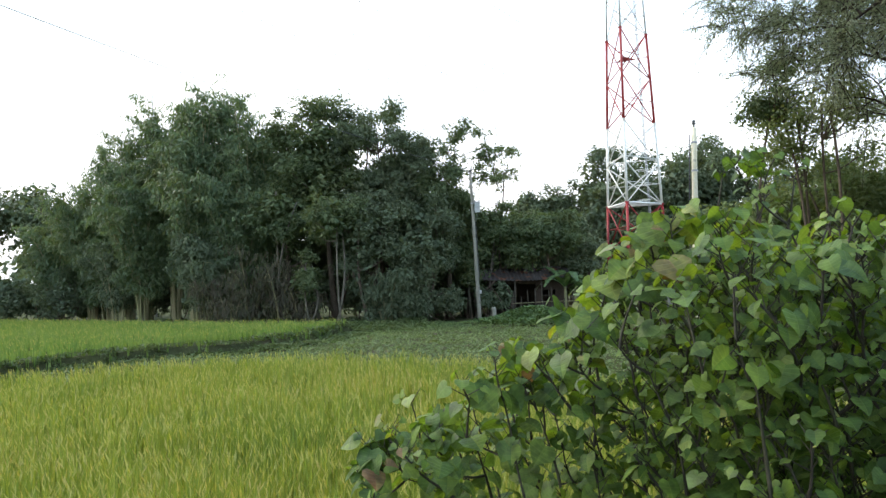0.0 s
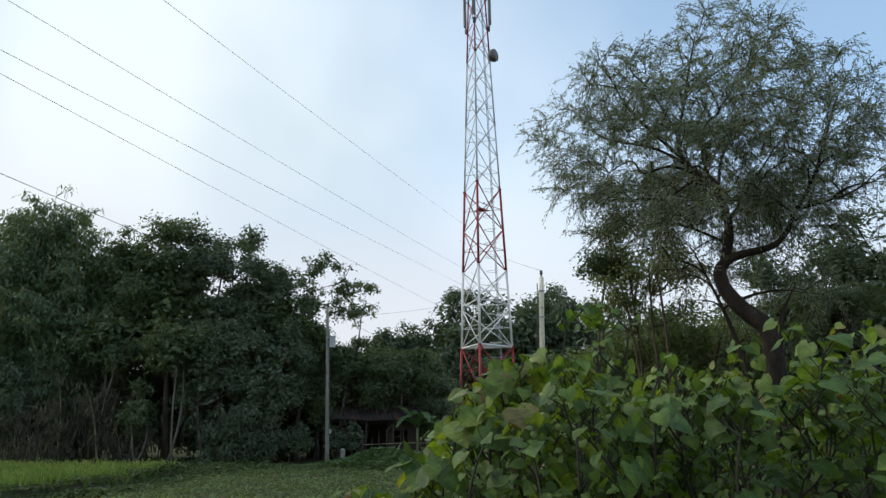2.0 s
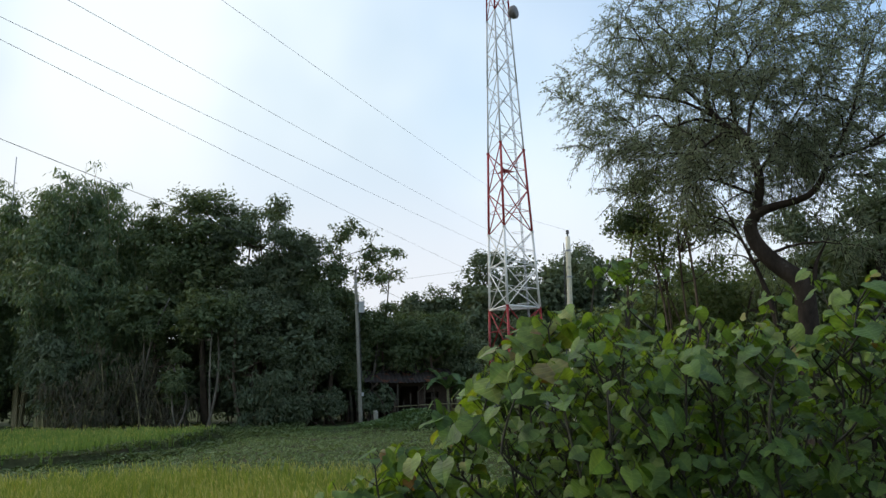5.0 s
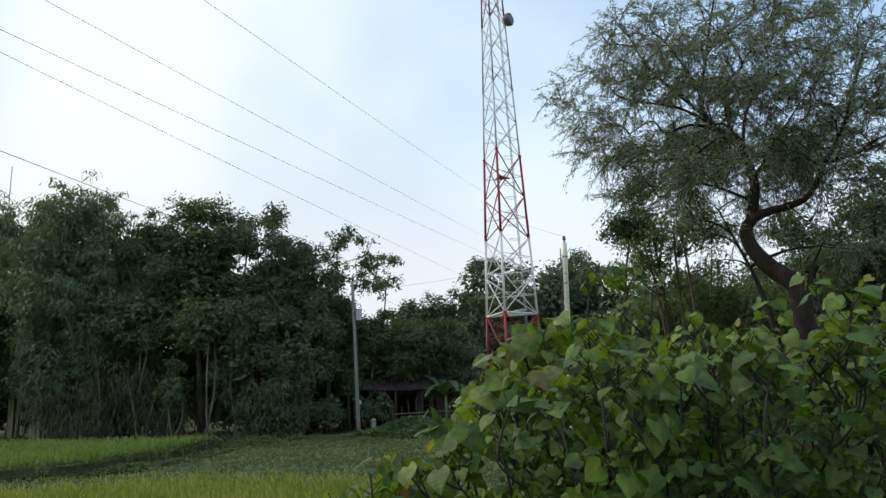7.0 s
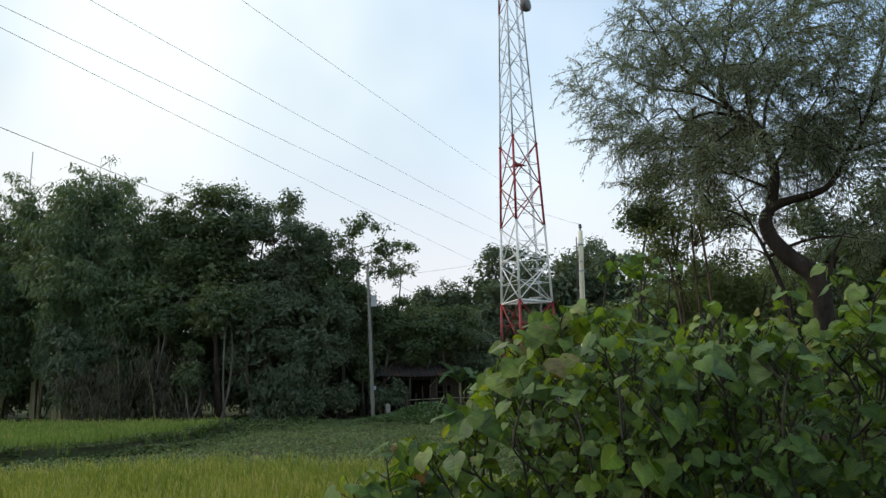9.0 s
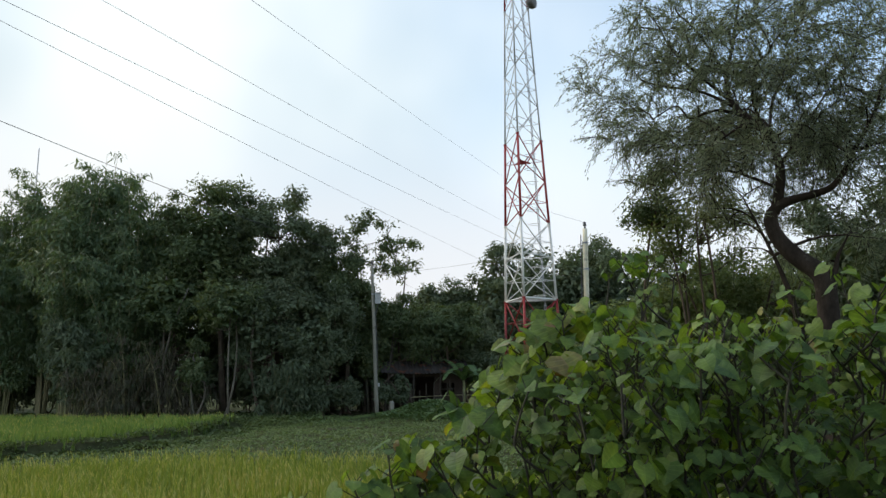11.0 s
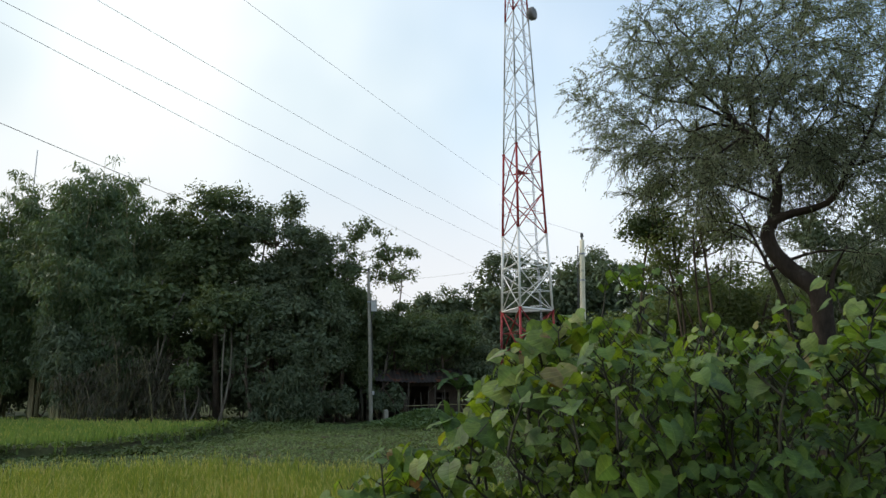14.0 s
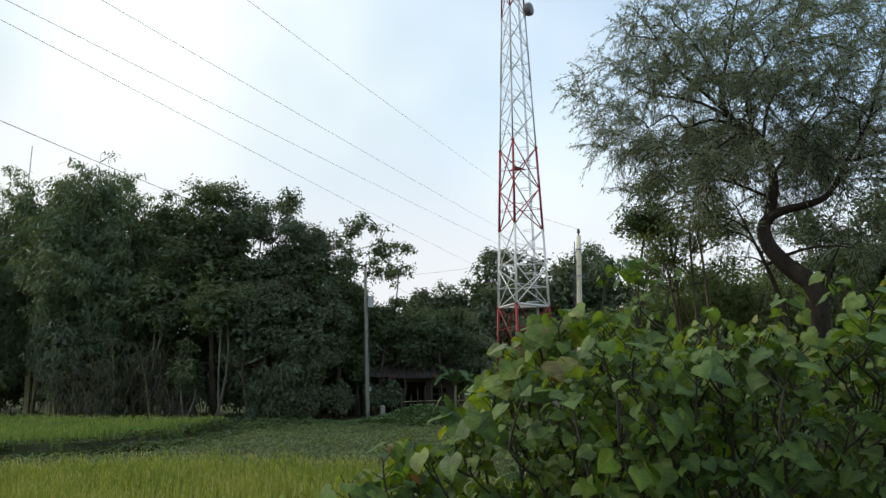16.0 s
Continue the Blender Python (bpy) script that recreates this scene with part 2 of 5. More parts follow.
M_WEED = leaf_material("rough_weed_leaf", [(0.0, (0.060, 0.092, 0.034)), (0.5, (0.095, 0.140, 0.048)), (0.85, (0.135, 0.170, 0.062)), (1.0, (0.190, 0.160, 0.085))], 0.6, 0.25, 0.8)
M_VINE = leaf_material("vine_leaf", [(0.0, (0.06, 0.115, 0.04)), (0.6, (0.10, 0.165, 0.06)), (1.0, (0.15, 0.21, 0.08))], 0.5, 0.25, 0.5)
M_BAMBOO = leaf_material("bamboo_leaf", [(0.0, (0.066, 0.114, 0.060)), (0.5, (0.110, 0.166, 0.082)), (1.0, (0.196, 0.237, 0.112))], 0.5, 0.35, 0.3)
M_BAMBOO_DRY = leaf_material("dry_bamboo_leaf", [(0.0, (0.060, 0.056, 0.038)), (0.5, (0.092, 0.080, 0.054)), (0.75, (0.062, 0.078, 0.042)), (1.0, (0.13, 0.105, 0.072))], 0.7, 0.25, 0.4)
M_LEAF = leaf_material("tree_leaf", [(0.0, (0.066, 0.100, 0.052)), (0.5, (0.107, 0.147, 0.072)), (1.0, (0.182, 0.210, 0.100))], 0.65, 0.3, 0.3, spec=0.2)
M_LEAF_DARK = leaf_material("dark_tree_leaf", [(0.0, (0.076, 0.106, 0.066)), (0.6, (0.115, 0.150, 0.090)), (1.0, (0.178, 0.207, 0.122))], 0.65, 0.25, 0.3, spec=0.2)
M_LEAF_OLIVE = leaf_material("olive_tree_leaf", [(0.0, (0.105, 0.148, 0.066)), (0.5, (0.156, 0.202, 0.090)), (1.0, (0.245, 0.260, 0.122))], 0.65, 0.35, 0.4, spec=0.2)
M_FINE = leaf_material("small_tree_leaf", [(0.0, (0.128, 0.160, 0.104)), (0.5, (0.192, 0.226, 0.142)), (0.9, (0.255, 0.275, 0.175)), (1.0, (0.310, 0.280, 0.190))], 0.45, 0.46, 0.45, (1.1, 1.12, 0.72))
M_BUSH = leaf_material("broad_shrub_leaf", [(0.0, (0.052, 0.098, 0.030)), (0.45, (0.084, 0.146, 0.036)), (0.80, (0.132, 0.195, 0.040)), (0.94, (0.165, 0.212, 0.046)), (1.0, (0.260, 0.165, 0.065))], 0.50, 0.40, 0.9, (1.5, 1.45, 0.36), 0.32, True)
M_BUSH_YOUNG = leaf_material("young_shrub_leaf", [(0.0, (0.106, 0.184, 0.035)), (0.5, (0.160, 0.228, 0.040)), (0.70, (0.180, 0.215, 0.048)), (0.82, (0.213, 0.136, 0.059)), (1.0, (0.213, 0.082, 0.059))], 0.45, 0.40, 1.5, (1.45, 1.4, 0.35), 0.4, True)


# ---------------------------------------------------------------- builders
class Geo:
    """Gathers faces for one mesh: tubes, blades, boxes."""

    def __init__(self):
        self.v, self.f, self.ribs, self.n = [], [], [], 0

    def add(self, verts, faces, slot=0, rib=None):
        verts = np.asarray(verts, float).reshape(-1, 3)
        faces = np.asarray(faces, int)
        self.v.append(verts)
        if rib is not None:
            self.ribs.append(rib)
        self.f.append((faces + self.n, slot))
        self.n += len(verts)

    def tube(self, pts, radii, sides=6, slot=0, cap=True):
        pts = np.asarray(pts, float)
        k = len(pts)
        tan = np.gradient(pts, axis=0)
        tan /= np.linalg.norm(tan, axis=1)[:, None] + 1e-9
        ref = np.array([0.0, 0.0, 1.0]) if abs(tan[0][2]) < 0.9 else np.array([1.0, 0.0, 0.0])
        ang = np.linspace(0, 2 * np.pi, sides, endpoint=False)
        rings = []
        for p, d, r in zip(pts, tan, radii):
            s = np.cross(d, ref)
            s /= np.linalg.norm(s) + 1e-9
            u = np.cross(s, d)
            ref = u
            rings.append(p + r * (np.cos(ang)[:, None] * s + np.sin(ang)[:, None] * u))
        idx = np.arange(k * sides).reshape(k, sides)
        q = np.stack([idx[:-1], np.roll(idx[:-1], -1, 1), np.roll(idx[1:], -1, 1), idx[1:]], -1).reshape(-1, 4)
        self.add(np.concatenate(rings), q, slot)
        if cap:
            last = self.n - sides
            first = self.n - k * sides
            for i in range(1, sides - 2, 2):
                self.f.append((np.array([[last, last + i, last + i + 1, last + i + 2]]), slot))
                self.f.append((np.array([[first, first + i + 2, first + i + 1, first + i]]), slot))

    def box(self, c, size, rz=0.0, slot=0):
        x, y, z = [s / 2 for s in size]
        v = np.array([(-x, -y, -z), (x, -y, -z), (x, y, -z), (-x, y, -z), (-x, -y, z), (x, -y, z), (x, y, z), (-x, y, z)])
        cs, sn = math.cos(rz), math.sin(rz)
        v = np.stack([v[:, 0] * cs - v[:, 1] * sn, v[:, 0] * sn + v[:, 1] * cs, v[:, 2]], 1) + np.array(c)
        self.add(v, [(0, 3, 2, 1), (4, 5, 6, 7), (0, 1, 5, 4), (1, 2, 6, 5), (2, 3, 7, 6), (3, 0, 4, 7)], slot)

    def leaves(self, base, way, side, length, width, slot=0, fold=0.15):
        """Pointed leaves, all at once: four corners each, cupped a little."""
        base, way, side = [np.asarray(q, float).reshape(-1, 3) for q in (base, way, side)]
        side = side - way * (side * way).sum(1)[:, None]
        side /= np.linalg.norm(side, axis=1)[:, None] + 1e-9
        up = np.cross(side, way)
        length, width = np.broadcast_to(length, len(base))[:, None], np.broadcast_to(width, len(base))[:, None]
        mid = base + way * length * 0.45
        v = np.stack([base, mid + side * width / 2 + up * width * fold, base + way * length - up * width * fold, mid - side * width / 2 + up * width * fold], 1)
        self.add(v.reshape(-1, 3), np.arange(len(base) * 4).reshape(-1, 4), slot)

    def blades(self, base, lean, length, width, droop, slot=0):
        """Grass blades: two bent pieces each. lean: sideways way of each, length in metres."""
        base, lean = np.asarray(base, float), np.asarray(lean, float)
        m = len(base)
        length, width, droop = [np.broadcast_to(q, m)[:, None] for q in (length, width, droop)]
        flat = np.stack([-lean[:, 1], lean[:, 0], np.zeros(m)], 1)
        flat /= np.linalg.norm(flat, axis=1)[:, None] + 1e-9
        up = np.array([[0, 0, 1.0]])
        h = np.linalg.norm(lean, axis=1)[:, None]
        mid = base + (up * 0.62 + lean * 0.45) * length
        tip = base + (up * (1.0 - droop) + lean * (1.0 + droop)) * length / np.sqrt(1 + h * h * 0.5)
        v = np.stack([base - flat * width * 0.4, base + flat * width * 0.4, mid + flat * width / 2, mid - flat * width / 2, tip + flat * width * 0.08, tip - flat * width * 0.08], 1)
        i = np.arange(m)[:, None] * 6
        f = np.concatenate([i + np.array([[0, 1, 2, 3]]), i + np.array([[3, 2, 4, 5]])])
        self.add(v.reshape(-1, 3), f, slot)

    def mesh(self, name, materials, smooth=False):
        me = bpy.data.meshes.new(name)
        v = np.concatenate(self.v)
        f = np.concatenate([q for q, _ in self.f])
        slots = np.concatenate([np.full(len(q), s) for q, s in self.f])
        me.vertices.add(len(v))
        me.vertices.foreach_set("co", v.ravel().astype(np.float32))
        me.loops.add(f.size)
        me.loops.foreach_set("vertex_index", f.ravel().astype(np.int32))
        me.polygons.add(len(f))
        me.polygons.foreach_set("loop_start", np.arange(0, f.size, 4, dtype=np.int32))
        for mt in materials if isinstance(materials, (list, tuple)) else [materials]:
            me.materials.append(mt)
        me.polygons.foreach_set("material_index", slots.astype(np.int32))
        me.polygons.foreach_set("use_smooth", np.full(len(f), smooth))
        me.update(calc_edges=True)
        if self.ribs:
            me.attributes.new("vein", "FLOAT_VECTOR", "POINT").data.foreach_set("vector", np.concatenate(self.ribs).ravel().astype(np.float32))
        return me


def part(name, geo, material, parent=None, label="", smooth=False, kind=""):
    """One mesh object under a thing or under a part."""
    ob = new(name, geo.mesh(name, material, smooth))
    ob.parent = parent
    return tagged(ob, label, kind=kind)


def thing(name, at, label, category, group=""):
    """An Empty at the base of a thing; its parts are given in its own coordinates."""
    ob = new(name)
    ob.empty_display_size = 0.2
    ob.location = at
    return tagged(ob, label, category, group)


rng = np.random.default_rng(7)


def unit(v):
    v = np.asarray(v, float)
    return v / (np.linalg.norm(v, axis=-1, keepdims=True) + 1e-9)


def ball(m):
    return unit(rng.normal(size=(m, 3)))


def reseed(x, y):
    """Each plant grows from its own seed."""
    global rng
    rng = np.random.default_rng(int(abs(x) * 1000 + abs(y) * 77))


def curve_between(a, b, bow=(0, 0, 0), k=6):
    t = np.linspace(0, 1, k)[:, None]
    return np.asarray(a) * (1 - t) + np.asarray(b) * t + np.asarray(bow) * (4 * t * (1 - t))


def smooth01(x):
    x = np.clip(x, 0, 1)
    return x * x * (3 - 2 * x)


FAR_X, FAR_Y = [-24, -13, -10.0, -8.4, -5.2, -1.2, 1.0, 2.1, 5.0, 9.0], [8.5, 14.4, 16.3, 17.4, 18.8, 17.3, 15.6, 13.8, 11.0, 9.0]
EDGE_Y, EDGE_X = [12, 20, 22, 24, 25.5, 27, 28.5, 31, 34, 38], [-22, -13.8, -12.8, -10.8, -8.0, -6.7, -6.0, -5.3, -4.8, -4.6]
BACK_X, BACK_Y = [-31.5, -25.3, -20.0, -15.4, -11.5, -8.0, -4.8], [46.5, 42.8, 39.6, 36.8, 34.6, 33.4, 32.4]


def edge_x(y):
    """The ragged front edge of the upper field."""
    return np.interp(y, EDGE_Y, EDGE_X) + 0.15 * np.sin(y * 2.0) + 0.22 * np.sin(y * 5.3 + 1.0)


def ground_z(x, y):
    """Raised roadside bank under the camera, level fields, low swells far off."""
    x, y = np.asarray(x, float), np.asarray(y, float)
    z = 1.2 * (1 - smooth01((y - 1.3 - 0.15 * np.sin(x * 0.9)) / 3.0))
    z = z + 0.75 * np.exp(-(((x - 5.0) / 2.6) ** 2 + ((y - 34.6) / 1.8) ** 2))
    terrace = smooth01((edge_x(y) - x) / 0.3 + 1.0) * smooth01((y - np.interp(x, FAR_X, FAR_Y) - 1.3) / 0.5) * smooth01((np.interp(x, BACK_X, BACK_Y) + 1.5 - y) / 1.5)
    z = z + 0.42 * terrace * (np.hypot(x, y) < 80)
    return z + 0.03 * np.sin(x * 1.7 + 0.4) * np.sin(y * 1.3)


# ---------------------------------------------------------------- ground
def build_ground():
    def axis(lo, hi, fine_lo, fine_hi, step):
        a = [fine_lo]
        while a[-1] < fine_hi:
            a.append(a[-1] + step)
        s = step
        while a[-1] < hi:
            s *= 1.35
            a.append(a[-1] + s)
        s = step
        while a[0] > lo:
            s *= 1.35
            a.insert(0, a[0] - s)
        return np.array(a)
    xs, ys = axis(-2500, 2500, -18, 12, 0.25), axis(-2500, 2500, -3, 38, 0.25)
    X, Y = np.meshgrid(xs, ys)
    Z = ground_z(X, Y) + np.where(np.hypot(X, Y) < 60, rng.normal(0, 0.012, X.shape), 0)
    g = Geo()
    idx = np.arange(X.size).reshape(X.shape)
    q = np.stack([idx[:-1, :-1], idx[:-1, 1:], idx[1:, 1:], idx[1:, :-1]], -1).reshape(-1, 4)
    g.add(np.stack([X, Y, Z], -1).reshape(-1, 3), q)
    ob = new("ground", g.mesh("ground", M_SOIL, True))
    tagged(ob, "flat grassy farmland soil with a raised roadside bank", "ground", kind="structure")


build_ground()


# ---------------------------------------------------------------- fields
def scatter(x0, x1, y0, y1, step, keep):
    xs, ys = np.meshgrid(np.arange(x0, x1, step), np.arange(y0, y1, step))
    x = xs.ravel() + rng.uniform(-0.42, 0.42, xs.size) * step
    y = ys.ravel() + rng.uniform(-0.42, 0.42, xs.size) * step
    k = keep(x, y)
    return x[k], y[k]


def soft_noise(x, y, s, o=0.0):
    return np.array([noise.noise(Vector((p * s + o, q * s, o))) for p, q in zip(x, y)])


def rice_field(name, label, x, y, tillers, tall, wide, mats, ears, spread=0.09):
    """Rice hills: long leaves fanning out of each hill, and drooping ears."""
    g = Geo()
    m = len(x)
    grow = 1.0 + 0.18 * soft_noise(x, y, 0.7, 3.0) + 0.20 * soft_noise(x, y, 2.2, 9.0)
    i = np.repeat(np.arange(m), tillers)
    k = len(i)
    base = np.stack([x[i] + rng.normal(0, 0.03, k), y[i] + rng.normal(0, 0.03, k), ground_z(x[i], y[i])], 1)
    az = rng.uniform(0, 2 * np.pi, k)
    lean = np.abs(rng.normal(0.06, spread, k))
    lv = np.stack([np.cos(az) * lean, np.sin(az) * lean, np.zeros(k)], 1)
    g.blades(base, lv, tall * grow[i] * rng.uniform(0.72, 1.12, k), wide * rng.uniform(0.7, 1.3, k), rng.uniform(-0.02, 0.12, k), 0)
    if ears:
        i = np.repeat(np.arange(m), ears)
        k = len(i)
        az = rng.uniform(0, 2 * np.pi, k)
        out = np.stack([np.cos(az), np.sin(az), np.zeros(k)], 1)
        top = np.stack([x[i], y[i], ground_z(x[i], y[i]) + tall * grow[i] * rng.uniform(0.72, 0.98, k)], 1) + out * rng.uniform(0.02, 0.14, k)[:, None]
        way = unit(out * 0.45 + np.array([[0, 0, 1.0]]) * rng.choice([-1, 1, 1], k)[:, None] * rng.uniform(0.5, 1.2, k)[:, None])
        g.leaves(top, way, np.cross(way, out + 0.3), rng.uniform(0.10, 0.18, k), rng.uniform(0.012, 0.022, k), 1, 0.3)
    ob = new(name, g.mesh(name, mats))
    tagged(ob, label, "rice", kind="stuff")


x, y = scatter(-15, 8, 4.9, 10.0, 0.17, lambda x, y: (y < np.interp(x, FAR_X, FAR_Y)) & (x > -0.8 * y - 3.0) & (x < 0.45 * y + 2))
rice_field("near_rice", "ripening yellow-green rice crop standing in the field", x, y, 21, 0.79, 0.011, [M_RICE, M_EAR], 4, 0.12)
x, y = scatter(-18, 8, 10.0, 18.2, 0.2, lambda x, y: (y < np.interp(x, FAR_X, FAR_Y)) & (x > -0.8 * y - 3.0) & (x < 0.3 * y + 2))
rice_field("middle_rice", "ripening yellow-green rice crop along the field's far edge", x, y, 12, 0.80, 0.019, [M_RICE, M_EAR], 3)
x, y = scatter(-40, -3, 12.0, 47.0, 0.26, lambda x, y: (x < edge_x(y) + 0.2) & (x > -0.8 * y - 4.0) & (y > np.interp(x, FAR_X, FAR_Y) + 1.9) & (y < np.interp(x, BACK_X, BACK_Y)))
rice_field("green_rice", "tall green rice crop in front of the bamboo grove", x, y, 7, 0.38, 0.030, [M_RICE_GREEN, M_EAR], 1)


def low_plants(name, label, x, y, per, tall, size, mat, category, kind="stuff"):
    """Broad-leaved low plants: a few leaves on short stalks each."""
    g = Geo()
    i = np.repeat(np.arange(len(x)), per)
    k = len(i)
    az = rng.uniform(0, 2 * np.pi, k)
    out = np.stack([np.cos(az), np.sin(az), np.zeros(k)], 1)
    hgt = tall * (0.75 + 0.5 * soft_noise(x, y, 0.8, 5.0))[i] * rng.uniform(0.4, 1.1, k)
    base = np.stack([x[i], y[i], ground_z(x[i], y[i]) + hgt], 1) + out * rng.uniform(0.0, 0.12, k)[:, None]
    way = unit(out + np.array([[0, 0, 1.0]]) * rng.uniform(-0.5, 0.8, k)[:, None])
    s = size * rng.uniform(0.6, 1.3, k)
    g.leaves(base, way, np.cross(way, [[0, 0, 1.0]]) + rng.normal(0, 0.25, (k, 3)), s, s * 0.7)
    ob = new(name, g.mesh(name, mat))
    tagged(ob, label, category, kind=kind)


x, y = scatter(-14, 16, 11.0, 37.5, 0.25, lambda x, y: (x > np.interp(y, EDGE_Y, EDGE_X) + 0.2) & (y > np.interp(x, FAR_X, FAR_Y) + 0.5) & (x < 0.42 * y + 2))
low_plants("vegetable_crop", "low dark green leafy crop beyond the rice", x, y, 8, 0.20, 0.092, M_CROP, "crop")
x, y = scatter(-24, -3, 11.0, 38.0, 0.12, lambda x, y: (np.abs(x - edge_x(y) - 0.5) < 0.75) | ((y > np.interp(x, FAR_X, FAR_Y) + 0.1) & (y < np.interp(x, FAR_X, FAR_Y) + 2.1) & (x < np.interp(y, EDGE_Y, EDGE_X) + 0.6)))
low_plants("bund_grass", "rough dark grass on the low field bund", x, y, 9, 0.24, 0.11, M_WEED, "grass")
x, y = scatter(1.5, 9, 32, 37.5, 0.16, lambda x, y: (((x - 5.0) / 3.4) ** 2 + ((y - 34.6) / 2.4) ** 2) < 1)
low_plants("vine_mound", "green creeping vines over a low earth mound", x, y, 10, 0.22, 0.16, M_VINE, "vines")
x, y = scatter(-45, -1.0, 30.0, 46.0, 0.3, lambda x, y: (y > np.interp(x, BACK_X, BACK_Y) + 0.3) & (x > -0.85 * y - 3) & (y < 41 - 0.42 * np.minimum(x + 6, 0)))
low_plants("grove_undergrowth", "rough grass and weeds at the foot of the grove", x, y, 8, 0.40, 0.14, M_WEED, "weeds")
x, y = scatter(-6, 7, 1.0, 5.2, 0.13, lambda x, y: np.hypot(x, y) > 1.1)
low_plants("bank_weeds", "green weeds and grass on the roadside bank", x, y, 8, 0.22, 0.09, M_CROP, "weeds")


# ---------------------------------------------------------------- trees
def foliage(g, centres, sizes, per, length, width, droop=0.3, slot=0, flat=0.75):
    """Leaves in clumps round the given centres."""
    m = len(centres)
    i = np.repeat(np.arange(m), per)
    k = len(i)
    off = ball(k) * (rng.uniform(0, 1, k) ** 0.6)[:, None] * rng.uniform(0.8, 1.25, k)[:, None]
    off[:, 2] *= flat
    p = centres[i] + off * sizes[i][:, None]
    face = unit(off * 0.9 + ball(k) * 0.7 + np.array([[0, 0, 0.55]]))
    way = unit(np.cross(face, ball(k)) + off * 0.3 + np.array([[0, 0, -droop]]))
    g.leaves(p, way, np.cross(face, way), length * rng.uniform(0.6, 1.3, k), width * rng.uniform(0.7, 1.3, k), slot)


def tree(at, height, radius, crown_base, clumps, per, leaf, mat, bark, trunk_r=0.18, stems=1, label="", lean=(0, 0), shell=0.55, clump=0.16, name="tree", core=True, airy=False):
    """A broad-leaved tree: tapered stems, limbs to the clumps, uneven leafy crown with gaps."""
    reseed(*at)
    t = thing(name, (at[0], at[1], float(ground_z(*at)) - 0.05), label, "tree", "grove trees")
    woods, crown = [Geo() for _ in range(stems)], Geo()
    mid_z = (height + crown_base) / 2
    hz = (height - crown_base) / 2
    nb = clumps // 2 if airy else max(6, clumps // 6)
    d = ball(nb)
    r = shell + (0.82 - shell) * rng.uniform(0, 1, nb)
    bough = d * (r * rng.uniform(0.82, 1.12, nb) if not airy else rng.uniform(0.5, 1.0, nb))[:, None] * np.array([radius, radius, hz]) + np.array([lean[0], lean[1], mid_z])
    k = rng.integers(0, nb, clumps)
    e = ball(clumps)
    e[:, 2] = e[:, 2] * 0.75 + 0.1
    c = bough[k] + e * (radius * rng.uniform(0.15, 0.44, clumps) * (0.6 if airy else 1.0))[:, None]
    c[:, 2] = np.maximum(c[:, 2], crown_base * 0.85)
    over = np.maximum(c[:, 2] - height, 0)
    c[:, 2] -= over * 0.6
    size = radius * clump * rng.uniform(0.8, 1.7, clumps) + 0.12
    foliage(crown, c, size, int(per * (1.5 if core else 2.0)), leaf * 0.90, leaf * 0.46)
    if core:
        k = clumps // 2
        inner = ball(k) * (rng.uniform(0, 0.42, k) ** 0.6)[:, None] * np.array([radius, radius, hz]) + np.array([lean[0], lean[1], mid_z])
        foliage(crown, inner, np.full(k, radius * 0.33), 36, leaf * 1.6, leaf * 1.0)
    tops = []
    for s in range(stems):
        off = rng.normal(0, 0.25, 2) * (stems > 1)
        end = np.array([lean[0] * 0.8 + rng.normal(0, radius * 0.25), lean[1] * 0.8 + rng.normal(0, radius * 0.25), mid_z + hz * (rng.uniform(-0.5, -0.2) if airy else rng.uniform(0.1, 0.6))])
        pts = curve_between((off[0], off[1], 0), end, (*rng.normal(0, 0.35, 2), 0), 9)
        woods[s].tube(pts, np.linspace(trunk_r * (1.0 if s == 0 else 0.7), 0.03, 9) * np.array([1.35] + [1] * 8), 8)
        tops.append(pts)
    if airy:
        nodes = tops[0][4:]
        for q in c[np.argsort(np.linalg.norm(c - nodes[-1], axis=1))]:
            near = np.linalg.norm(nodes - q, axis=1) + 0.9 * np.maximum(0, nodes[:, 2] - q[2] + 0.2)
            twig = curve_between(nodes[int(np.argmin(near))], q, rng.normal(0, 0.08, 3), 6)
            woods[0].tube(twig, np.linspace(0.028, 0.012, 6), 5, cap=False)
            nodes = np.concatenate([nodes, twig[2:]])
    for q in c[rng.permutation(clumps)[: 0 if airy else max(8, clumps // 4)]]:
        s = rng.integers(stems)
        pts = tops[s]
        j = int(np.clip(np.searchsorted(pts[:, 2], q[2] - radius * 0.6), 2, 7))
        r0 = trunk_r * (1 - j / 9) * 0.55 + 0.015
        woods[s].tube(curve_between(pts[j], q, (0, 0, -0.12 * np.linalg.norm(q - pts[j])) , 5), np.linspace(r0, 0.012, 5), 5, cap=False)
    for wood in woods:
        part("trunk" if stems == 1 else "stem", wood, bark, t, smooth=True)
    part("crown", crown, mat, t)
    return t


